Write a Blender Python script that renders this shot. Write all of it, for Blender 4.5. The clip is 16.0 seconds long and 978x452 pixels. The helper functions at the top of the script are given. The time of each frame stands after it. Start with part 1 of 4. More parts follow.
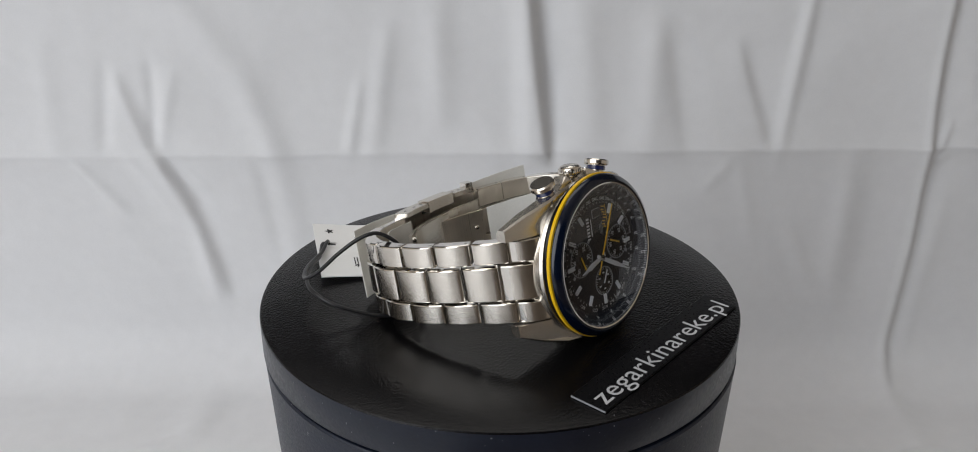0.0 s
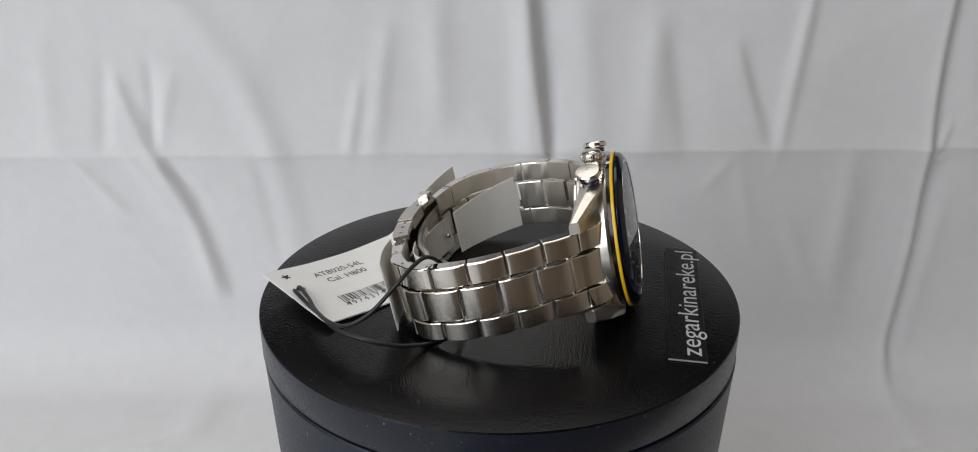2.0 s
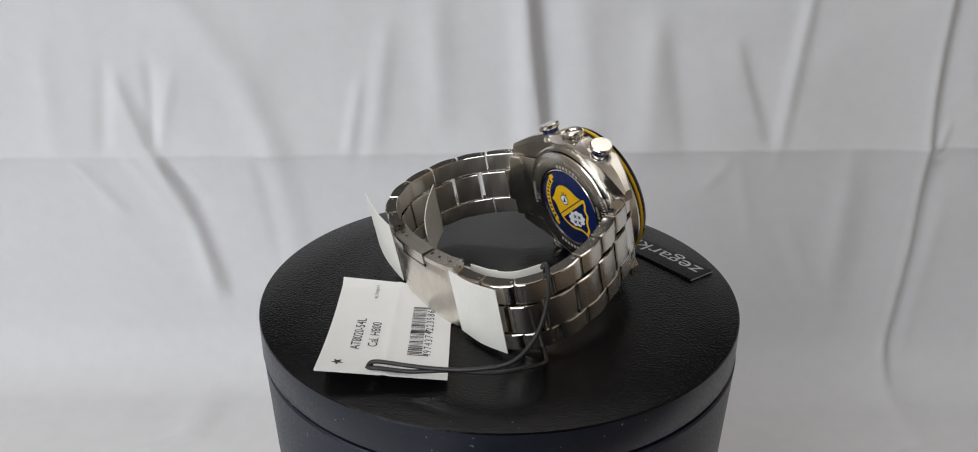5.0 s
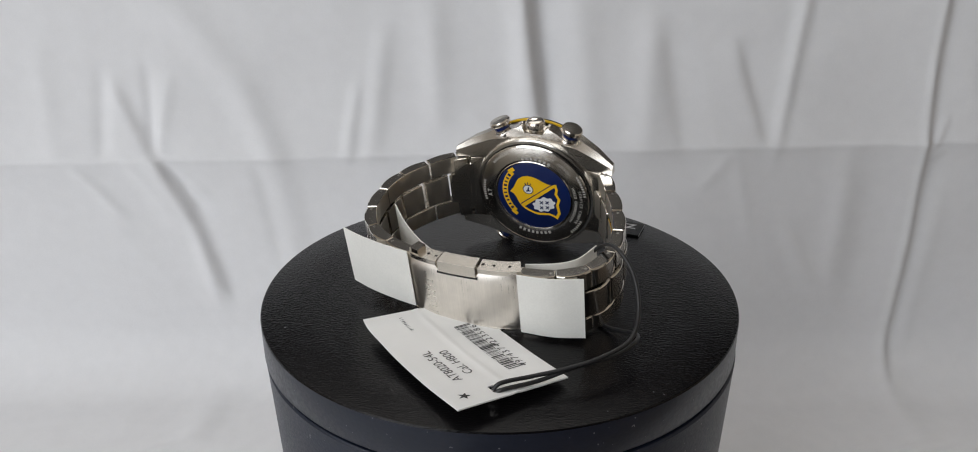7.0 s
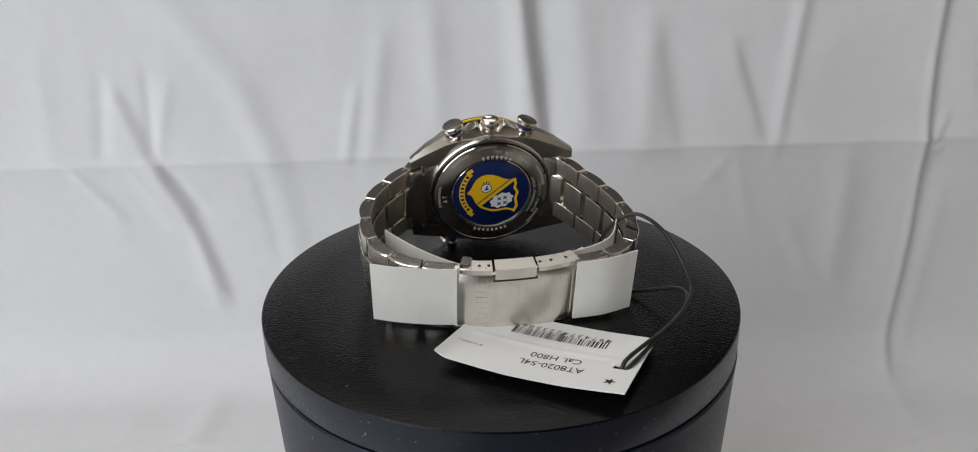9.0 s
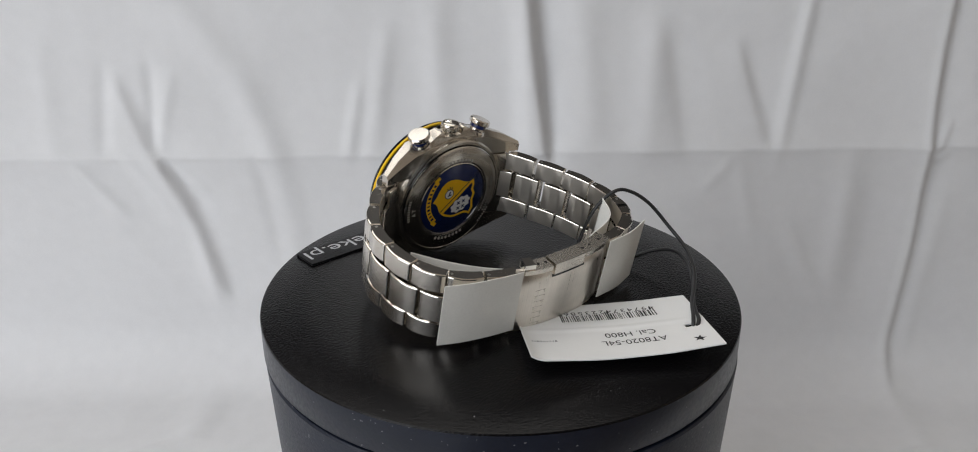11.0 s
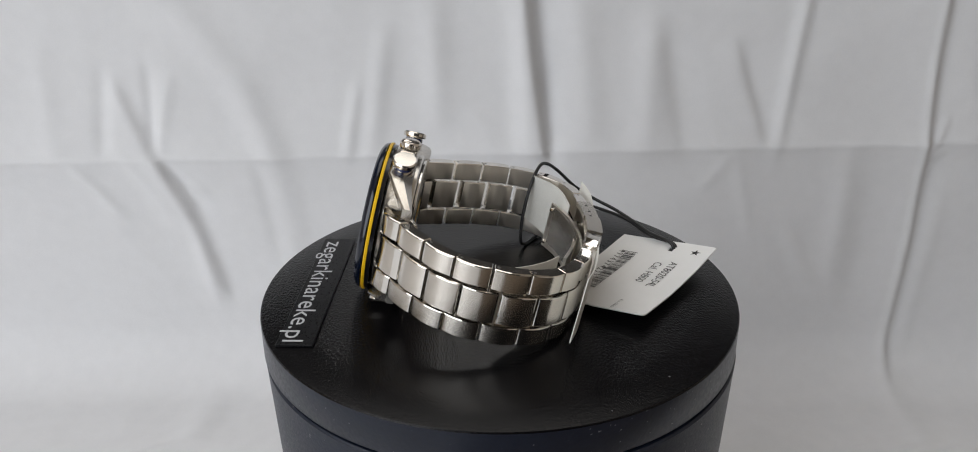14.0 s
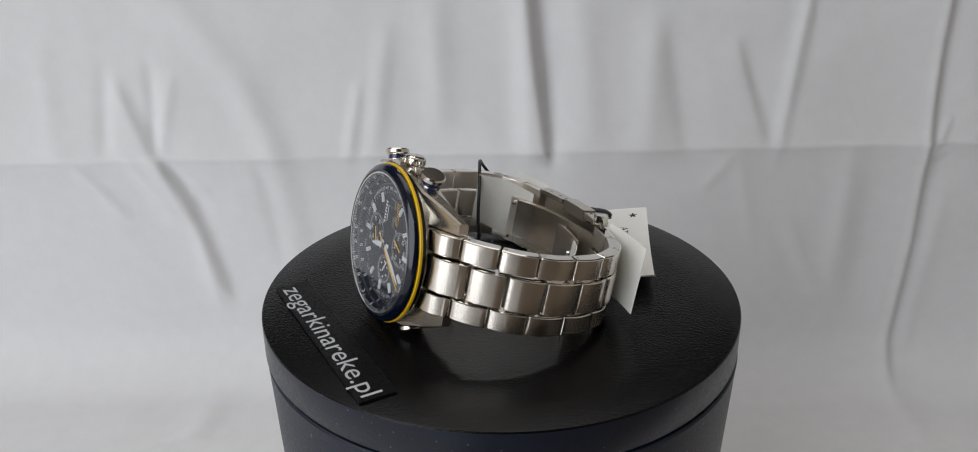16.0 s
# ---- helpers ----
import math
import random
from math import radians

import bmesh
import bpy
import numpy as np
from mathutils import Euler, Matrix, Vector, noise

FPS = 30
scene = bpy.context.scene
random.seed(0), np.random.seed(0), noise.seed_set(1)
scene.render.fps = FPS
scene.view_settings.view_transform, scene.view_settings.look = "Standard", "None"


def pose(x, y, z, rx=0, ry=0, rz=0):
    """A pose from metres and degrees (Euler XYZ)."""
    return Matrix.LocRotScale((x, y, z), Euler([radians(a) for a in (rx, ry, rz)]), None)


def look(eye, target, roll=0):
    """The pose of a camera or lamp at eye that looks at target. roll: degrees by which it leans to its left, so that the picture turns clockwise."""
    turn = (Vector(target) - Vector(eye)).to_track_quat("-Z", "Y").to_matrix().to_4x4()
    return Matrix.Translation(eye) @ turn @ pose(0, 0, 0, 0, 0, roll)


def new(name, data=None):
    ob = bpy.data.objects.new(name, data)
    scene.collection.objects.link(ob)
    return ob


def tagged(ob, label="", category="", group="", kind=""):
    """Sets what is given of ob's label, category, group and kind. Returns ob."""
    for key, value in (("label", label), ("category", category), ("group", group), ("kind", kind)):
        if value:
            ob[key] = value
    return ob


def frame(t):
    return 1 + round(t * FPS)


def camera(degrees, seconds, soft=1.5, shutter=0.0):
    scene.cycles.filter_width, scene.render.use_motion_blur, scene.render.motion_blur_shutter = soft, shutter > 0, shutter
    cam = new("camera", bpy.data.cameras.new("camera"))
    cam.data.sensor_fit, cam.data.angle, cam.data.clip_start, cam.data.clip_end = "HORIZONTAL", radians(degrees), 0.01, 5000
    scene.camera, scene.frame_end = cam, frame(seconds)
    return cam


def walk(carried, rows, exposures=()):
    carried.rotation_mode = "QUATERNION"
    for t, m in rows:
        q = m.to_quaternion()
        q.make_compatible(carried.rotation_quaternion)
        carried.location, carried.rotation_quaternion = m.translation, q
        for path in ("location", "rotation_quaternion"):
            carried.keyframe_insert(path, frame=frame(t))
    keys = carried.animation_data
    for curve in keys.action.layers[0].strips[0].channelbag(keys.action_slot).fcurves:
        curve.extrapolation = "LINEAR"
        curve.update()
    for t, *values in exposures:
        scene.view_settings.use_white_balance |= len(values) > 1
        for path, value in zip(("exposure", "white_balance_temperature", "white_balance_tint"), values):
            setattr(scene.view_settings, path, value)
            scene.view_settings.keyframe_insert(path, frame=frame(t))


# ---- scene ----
MM = 0.001
cam = camera(59.65, 16.0, soft=1.0)
walk(cam, [(t, look(e, g, r)) for t, e, g, r in (
    (0.0, (0.0000, -0.2252, 0.1201), (-0.0033, 0.0031, 0.0183), 0.33),
    (4.2, (0.0000, -0.2250, 0.1200), (-0.0031, 0.0033, 0.0182), 0.36),
    (6.4, (-0.0001, -0.2260, 0.1207), (-0.0029, 0.0024, 0.0190), 0.07),
    (7.0, (0.0000, -0.2262, 0.1206), (-0.0029, 0.0022, 0.0190), -0.36),
    (8.0, (0.0000, -0.2262, 0.1206), (-0.0029, 0.0022, 0.0190), -0.64),
    (9.2, (0.0000, -0.2260, 0.1202), (-0.0030, 0.0024, 0.0188), -1.02),
    (11.3, (-0.0002, -0.2248, 0.1201), (-0.0034, 0.0036, 0.0184), 0.14),
    (13.0, (-0.0002, -0.2248, 0.1201), (-0.0034, 0.0036, 0.0184), 0.15),
    (13.5, (-0.0002, -0.2258, 0.1205), (-0.0032, 0.0025, 0.0188), 0.02),
    (14.2, (-0.0001, -0.2260, 0.1203), (-0.0030, 0.0024, 0.0188), -0.37),
    (15.3, (0.0000, -0.2259, 0.1203), (-0.0036, 0.0025, 0.0188), -0.70),
    (16.0, (0.0001, -0.2259, 0.1202), (-0.0034, 0.0025, 0.0187), -0.36))],
     exposures=((0.0, -0.07), (1.5, -0.03), (3.0, -0.01), (14.0, -0.01), (15.0, -0.06), (16.0, -0.08)))

# the disc's turn: seconds, degrees
TURNS = ((0.0, 64.85), (1.0, 80.27), (2.0, 95.72), (3.0, 111.25), (4.2, 130.0), (5.25, 146.5), (6.3, 163.0), (7.5, 181.88),
         (9.2, 208.69), (10.25, 225.2), (11.3, 241.8), (12.5, 260.62), (13.5, 276.23), (14.5, 291.78), (16.0, 315.07))

# ---- light ----
world = bpy.data.worlds.new("sky")
scene.world = world
world.use_nodes = True
sky = world.node_tree.nodes.new("ShaderNodeTexSky")
sky.sky_type, sky.sun_disc, sky.sun_elevation, sky.sun_rotation = "NISHITA", False, radians(40), radians(250)
world.node_tree.links.new(sky.outputs[0], world.node_tree.nodes["Background"].inputs["Color"])
world.node_tree.nodes["Background"].inputs["Strength"].default_value = 0.1


def window_light(name, m, w, h, power, color):
    lamp = bpy.data.lights.new(name, "AREA")
    lamp.shape, lamp.size, lamp.size_y, lamp.energy, lamp.color = "RECTANGLE", w, h, power, color
    new(name, lamp).matrix_world = m


window_light("window_daylight", look((-0.93, -1.17, 0.72), (0.04, 0.15, 0.0)), 1.5, 1.95, 30.2, (0.925, 0.957, 1.0))
# unseen lamp added above and behind, so that shadows fall forward
window_light("overhead_rear_light", look((-0.15, 0.62, 1.35), (0, 0.0, 0.0)), 1.3, 1.0, 6.4, (1.0, 0.975, 0.94))
# small unseen lamp added for the sheen at the disc's front
window_light("disc_sheen_light", look((-0.055, 0.89, 0.615), (-0.0086, -0.046, 0.0)), 0.15, 0.11, 0.55, (1.0, 0.98, 0.95))
scene.view_settings.exposure = 0.0


# ---- materials ----
def material(name, color, rough=0.5, metal=0.0, vary=0.0, grain=0.0, grain_scale=800.0, stretch=(1, 1, 1), coat=0.0, rough_vary=0.0, spots=0.0, spec=0.5):
    """A surface with two scales of tint, grain relief and uneven gloss. Scales are per metre."""
    m = bpy.data.materials.new(name)
    m.use_nodes = True
    n, l = m.node_tree.nodes, m.node_tree.links
    b = n["Principled BSDF"]
    b.inputs["Roughness"].default_value, b.inputs["Metallic"].default_value = rough, metal
    b.inputs["Base Color"].default_value = (*color, 1)
    b.inputs["Coat Weight"].default_value = coat
    b.inputs["Specular IOR Level"].default_value = spec
    co = n.new("ShaderNodeTexCoord")
    mp = n.new("ShaderNodeMapping")
    mp.inputs["Scale"].default_value = stretch
    l.new(co.outputs["Object"], mp.inputs["Vector"])
    fine, broad = n.new("ShaderNodeTexNoise"), n.new("ShaderNodeTexNoise")
    fine.inputs["Scale"].default_value, broad.inputs["Scale"].default_value = grain_scale, grain_scale / 14
    fine.inputs["Detail"].default_value = 4
    l.new(mp.outputs[0], fine.inputs["Vector"])
    l.new(co.outputs["Object"], broad.inputs["Vector"])
    if vary:
        add = n.new("ShaderNodeMath")
        add.operation = "ADD"
        l.new(fine.outputs["Fac"], add.inputs[0])
        l.new(broad.outputs["Fac"], add.inputs[1])
        ramp = n.new("ShaderNodeMapRange")
        ramp.inputs["From Min"].default_value, ramp.inputs["From Max"].default_value = 0.6, 1.4
        ramp.inputs["To Min"].default_value, ramp.inputs["To Max"].default_value = 1 - vary, 1 + vary
        l.new(add.outputs[0], ramp.inputs["Value"])
        mul = n.new("ShaderNodeVectorMath")
        mul.operation = "SCALE"
        mul.inputs[0].default_value = color
        l.new(ramp.outputs[0], mul.inputs["Scale"])
        out = mul.outputs[0]
        if spots:
            dots = n.new("ShaderNodeTexNoise")
            dots.inputs["Scale"].default_value, dots.inputs["Detail"].default_value = 900, 1
            l.new(co.outputs["Object"], dots.inputs["Vector"])
            cut = n.new("ShaderNodeMapRange")
            cut.inputs["From Min"].default_value, cut.inputs["From Max"].default_value = spots, spots + 0.02
            l.new(dots.outputs["Fac"], cut.inputs["Value"])
            mix = n.new("ShaderNodeMix")
            mix.data_type = "RGBA"
            l.new(cut.outputs[0], mix.inputs["Factor"])
            l.new(out, mix.inputs["A"])
            mix.inputs["B"].default_value = (0.16, 0.16, 0.17, 1)
            out = mix.outputs["Result"]
        l.new(out, b.inputs["Base Color"])
    if rough_vary:
        rr = n.new("ShaderNodeMapRange")
        rr.inputs["From Min"].default_value, rr.inputs["From Max"].default_value = 0.3, 0.7
        rr.inputs["To Min"].default_value, rr.inputs["To Max"].default_value = rough - rough_vary, rough + rough_vary
        l.new(fine.outputs["Fac"], rr.inputs["Value"])
        l.new(rr.outputs[0], b.inputs["Roughness"])
    if grain:
        bump = n.new("ShaderNodeBump")
        bump.inputs["Strength"].default_value, bump.inputs["Distance"].default_value = grain, 0.15 / grain_scale
        l.new(fine.outputs["Fac"], bump.inputs["Height"])
        l.new(bump.outputs[0], b.inputs["Normal"])
    return m


STEEL = (0.80, 0.755, 0.69)


def brush(m, amount, axis):
    """Spreads the gloss along one axis of the object, across the brushing."""
    n, l = m.node_tree.nodes, m.node_tree.links
    way = n.new("ShaderNodeVectorTransform")
    way.vector_type, way.convert_from, way.convert_to = "VECTOR", "OBJECT", "WORLD"
    way.inputs[0].default_value = axis
    b = n["Principled BSDF"]
    l.new(way.outputs[0], b.inputs["Tangent"])
    b.inputs["Anisotropic"].default_value = amount
    return m


brushed = brush(material("brushed_steel", STEEL, 0.235, 1.0, 0.06, 0.0, 4200, (1, 1, 0.02)), 0.7, (0, 0, 1))
inner_steel = material("inner_link_steel", (0.78, 0.73, 0.66), 0.40, 1.0, 0.04, 0.0, 4200, (1, 1, 0.03))
case_steel = material("case_steel", (0.70, 0.66, 0.60), 0.27, 1.0, 0.03, 0.0, 900)
brushed_long = brush(material("brushed_clasp_steel", STEEL, 0.30, 1.0, 0.10, 0.04, 3600, (1, 1, 0.012), rough_vary=0.03), 0.75, (0, 0, 1))
engraved = material("engraved_steel", (0.46, 0.44, 0.41), 0.7, 0.0, 0.03)
satin = material("satin_steel", (0.66, 0.635, 0.59), 0.22, 1.0, 0.03, 0.0, 4000)
# turned on a lathe: the brushing runs in circles
lathe_way = satin.node_tree.nodes.new("ShaderNodeTangent")
lathe_way.direction_type, lathe_way.axis = "RADIAL", "Y"
satin.node_tree.links.new(lathe_way.outputs[0], satin.node_tree.nodes["Principled BSDF"].inputs["Tangent"])
satin.node_tree.nodes["Principled BSDF"].inputs["Anisotropic"].default_value = 0.6
satin.node_tree.nodes["Principled BSDF"].inputs["Anisotropic Rotation"].default_value = 0.25
polished = material("polished_steel", (0.80, 0.77, 0.72), 0.09, 1.0, 0.01, 0.0, 300)
cap_steel = material("button_steel", (0.72, 0.68, 0.62), 0.19, 1.0, 0.02, 0.0, 600)
# steel with the shade of the pin holes put into its colour
shaded_steel = material("shaded_pin_steel", (0.28, 0.27, 0.25), 0.28, 1.0, 0.05, 0.02, 4000, (1, 1, 0.05))
navy_metal = material("navy_bezel", (0.002, 0.005, 0.015), 0.16, 0.1, 0.1, 0.0, 2000, coat=0.15)
yellow = material("yellow_enamel", (0.85, 0.52, 0.01), 0.35, 0.0, 0.04, 0.0, 1500)
black_gloss = material("black_gloss", (0.006, 0.006, 0.008), 0.15, 0.0, 0.1, 0.0, 1500)
dial_mat = material("dial_navy", (0.005, 0.007, 0.014), 0.45, 0.0, 0.1, 0.0, 3000, spec=0.2)
print_white = material("white_print", (0.75, 0.76, 0.78), 0.5, 0.0, 0.03)
sign_print = material("sign_lettering", (0.52, 0.53, 0.55), 0.5, 0.0, 0.05)
print_grey = material("grey_print", (0.30, 0.31, 0.33), 0.5, 0.0, 0.03)
print_black = material("black_print", (0.012, 0.012, 0.014), 0.6, 0.0, 0.05)
navy_print = material("navy_enamel", (0.006, 0.016, 0.085), 0.25, 0.0, 0.08, 0.0, 1500, coat=0.5)
yellow_print = material("yellow_print", (0.86, 0.50, 0.01), 0.4, 0.0, 0.03)
paper = material("white_paper", (0.80, 0.79, 0.745), 0.75, 0.0, 0.05, 0.3, 1800)
card = material("tag_card", (0.83, 0.83, 0.82), 0.6, 0.0, 0.02, 0.05, 2500)
cord_mat = material("black_cord", (0.013, 0.013, 0.014), 0.42, 0.0, 0.2, 0.5, 3000)
disc_mat = material("black_painted_disc", (0.0036, 0.0033, 0.0038), 0.19, 0.0, 0.15, 1.0, 1200, (0.8, 1.4, 1), spots=0.80, spec=0.18)
disc_mat.node_tree.nodes["Bump"].inputs["Distance"].default_value = 0.00015  # pebbled paint
rim_mat = material("black_painted_rim", (0.0075, 0.0110, 0.0215), 0.34, 0.0, 0.2, 0.25, 900, rough_vary=0.06, spots=0.745, spec=0.38)
base_mat = material("black_painted_base", (0.0100, 0.0140, 0.0260), 0.42, 0.0, 0.25, 0.5, 1200, rough_vary=0.06, spots=0.76, spec=0.38)
strip_mat = material("black_sign_film", (0.006, 0.006, 0.007), 0.30, 0.0, 0.15, 0.05, 1500, rough_vary=0.05, spec=0.15)
cloth = material("white_cloth", (0.72, 0.72, 0.73), 0.85, 0.0, 0.03, 0.06, 1600)
# tones of the unseen room, chosen for reflections and bounced light
plaster = material("wall_paint", (0.045, 0.042, 0.04), 0.8, 0.0, 0.04, 0.1, 60)
white_paint = material("ceiling_paint", (0.78, 0.70, 0.60), 0.8, 0.0, 0.03, 0.1, 60)
wood = material("floor_wood", (0.17, 0.13, 0.095), 0.45, 0.0, 0.25, 0.1, 60, (1, 8, 1))

glass = bpy.data.materials.new("watch_crystal")
glass.use_nodes = True
gn, gl = glass.node_tree.nodes, glass.node_tree.links
gn.remove(gn["Principled BSDF"])
fres, trans, gloss, mixs = (gn.new("ShaderNode" + k) for k in ("Fresnel", "BsdfTransparent", "BsdfGlossy", "MixShader"))
fres.inputs["IOR"].default_value, gloss.inputs["Roughness"].default_value = 1.85, 0.01
trans.inputs["Color"].default_value = (0.93, 0.95, 0.97, 1)
gl.new(fres.outputs[0], mixs.inputs[0])
gl.new(trans.outputs[0], mixs.inputs[1])
gl.new(gloss.outputs[0], mixs.inputs[2])
gl.new(mixs.outputs[0], gn["Material Output"].inputs["Surface"])


# ---- mesh helpers; sizes in millimetres ----
def finish(name, bm, mats, smooth=35):
    bmesh.ops.scale(bm, vec=(MM, MM, MM), verts=bm.verts)
    bmesh.ops.recalc_face_normals(bm, faces=bm.faces)
    me = bpy.data.meshes.new(name)
    for f in bm.faces:
        f.smooth = True
    for e in bm.edges:
        if len(e.link_faces) == 2 and e.calc_face_angle(0) > radians(smooth):
            e.smooth = False
    bm.to_mesh(me)
    bm.free()
    for m in mats if isinstance(mats, (list, tuple)) else [mats]:
        me.materials.append(m)
    return me


def part(name, bm, mats, parent=None, label="", m=None, smooth=35):
    ob = new(name, finish(name, bm, mats, smooth))
    ob.parent = parent
    if m is not None:
        ob.matrix_basis = m
    return tagged(ob, label)


def thing(name, label, category, m=None):
    ob = tagged(new(name), label, category)
    if m is not None:
        ob.matrix_basis = m
    return ob


def mpose(x, y, z, rx=0, ry=0, rz=0):
    return pose(x * MM, y * MM, z * MM, rx, ry, rz)


def lathe(profile, n=96, axis="y", close=False):
    """Turns (radius, height) pairs about an axis."""
    bm = bmesh.new()
    rings = []
    for r, h in profile:
        ring = []
        for k in range(n):
            a = 2 * math.pi * k / n
            c, s = r * math.cos(a), r * math.sin(a)
            ring.append(bm.verts.new((c, h, s) if axis == "y" else (c, s, h)))
        rings.append(ring)
    pairs = list(zip(rings, rings[1:]))
    if close:
        pairs.append((rings[-1], rings[0]))
    for a, b in pairs:
        for k in range(n):
            bm.faces.new((a[k], a[(k + 1) % n], b[(k + 1) % n], b[k]))
    if not close:
        for ring in (rings[0], rings[-1]):
            bm.faces.new(ring)
    return bm


def box(sx, sy, sz, bevel=0.3, seg=2, at=(0, 0, 0)):
    bm = bmesh.new()
    bmesh.ops.create_cube(bm, size=1)
    bmesh.ops.scale(bm, vec=(sx, sy, sz), verts=bm.verts)
    if bevel:
        bmesh.ops.bevel(bm, geom=bm.edges[:], offset=bevel, segments=seg, affect="EDGES", profile=0.5)
    bmesh.ops.translate(bm, vec=at, verts=bm.verts)
    return bm


def prism(points, front, back, bevel=0.3):
    """A slab over an outline of (x, z) points; front and back give y as functions of x and z."""
    bm = bmesh.new()
    a = [bm.verts.new((x, front(x, z), z)) for x, z in points]
    b = [bm.verts.new((x, back(x, z), z)) for x, z in points]
    n = len(points)
    bm.faces.new(a)
    bm.faces.new(b[::-1])
    for k in range(n):
        bm.faces.new((a[k], b[k], b[(k + 1) % n], a[(k + 1) % n]))
    if bevel:
        bmesh.ops.bevel(bm, geom=bm.edges[:], offset=bevel, segments=2, affect="EDGES", profile=0.5)
    return bm


def join(bm, other, m=None):
    """Adds another bmesh to bm."""
    me = bpy.data.meshes.new("joined")
    other.to_mesh(me)
    other.free()
    if m is not None:
        me.transform(m)
    bm.from_mesh(me)
    bpy.data.meshes.remove(me)
    return bm


def letters(text, height, wide=1.0, thick=0.0, spacing=1.0):
    """Flat lettering centred at the origin in the xy plane, with capitals of that height."""
    cu = bpy.data.curves.new("lettering", "FONT")
    cu.body, cu.size, cu.align_x, cu.align_y, cu.space_character = text, height / 0.69, "CENTER", "CENTER", spacing
    cu.extrude, cu.resolution_u = thick, 3
    ob = new("lettering", cu)
    me = bpy.data.meshes.new_from_object(ob.evaluated_get(bpy.context.evaluated_depsgraph_get()))
    bm = bmesh.new()
    bm.from_mesh(me)
    bpy.data.objects.remove(ob)
    bpy.data.curves.remove(cu)
    bpy.data.meshes.remove(me)
    bmesh.ops.scale(bm, vec=(wide, 1, 1), verts=bm.verts)
    return bm


def spline(points, n):
    """n + 1 points evenly spaced along a smooth line through the given ones."""
    p = [np.array(q, float) for q in points]
    p = [2 * p[0] - p[1]] + p + [2 * p[-1] - p[-2]]
    fine = []
    for a, b, c, d in zip(p, p[1:], p[2:], p[3:]):
        for u in np.linspace(0, 1, 24, endpoint=False):
            fine.append(0.5 * (2 * b + (c - a) * u + (2 * a - 5 * b + 4 * c - d) * u * u + (3 * b - a - 3 * c + d) * u ** 3))
    fine = np.array(fine + [p[-2]])
    s = np.concatenate([[0], np.cumsum(np.linalg.norm(np.diff(fine, axis=0), axis=1))])
    at = np.linspace(0, s[-1], n + 1)
    return np.stack([np.interp(at, s, fine[:, k]) for k in range(fine.shape[1])], -1), s[-1]


def ribbon(path, z0, z1, thick, rows=4):
    """A thin upright sheet along a line in the xy plane; z0 and z1 are functions of the way along (0 to 1)."""
    n = len(path)
    tang = np.gradient(path, axis=0)
    nrm = np.stack([-tang[:, 1], tang[:, 0]], -1)
    nrm /= np.linalg.norm(nrm, axis=1)[:, None]
    bm = bmesh.new()
    grid = []
    for side in (0.5, -0.5):
        g = []
        for k in range(n):
            u = k / (n - 1)
            x, y = path[k] + nrm[k] * side * thick
            g.append([bm.verts.new((x, y, z0(u) + (z1(u) - z0(u)) * j / rows)) for j in range(rows + 1)])
        grid.append(g)
    a, b = grid
    for k in range(n - 1):
        for j in range(rows):
            bm.faces.new((a[k][j], a[k + 1][j], a[k + 1][j + 1], a[k][j + 1]))
            bm.faces.new((b[k][j], b[k][j + 1], b[k + 1][j + 1], b[k + 1][j]))
        for j in (0, rows):
            bm.faces.new((a[k][j], b[k][j], b[k + 1][j], a[k + 1][j]))
    for k in (0, n - 1):
        for j in range(rows):
            bm.faces.new((a[k][j], a[k][j + 1], b[k][j + 1], b[k][j]))
    return bm


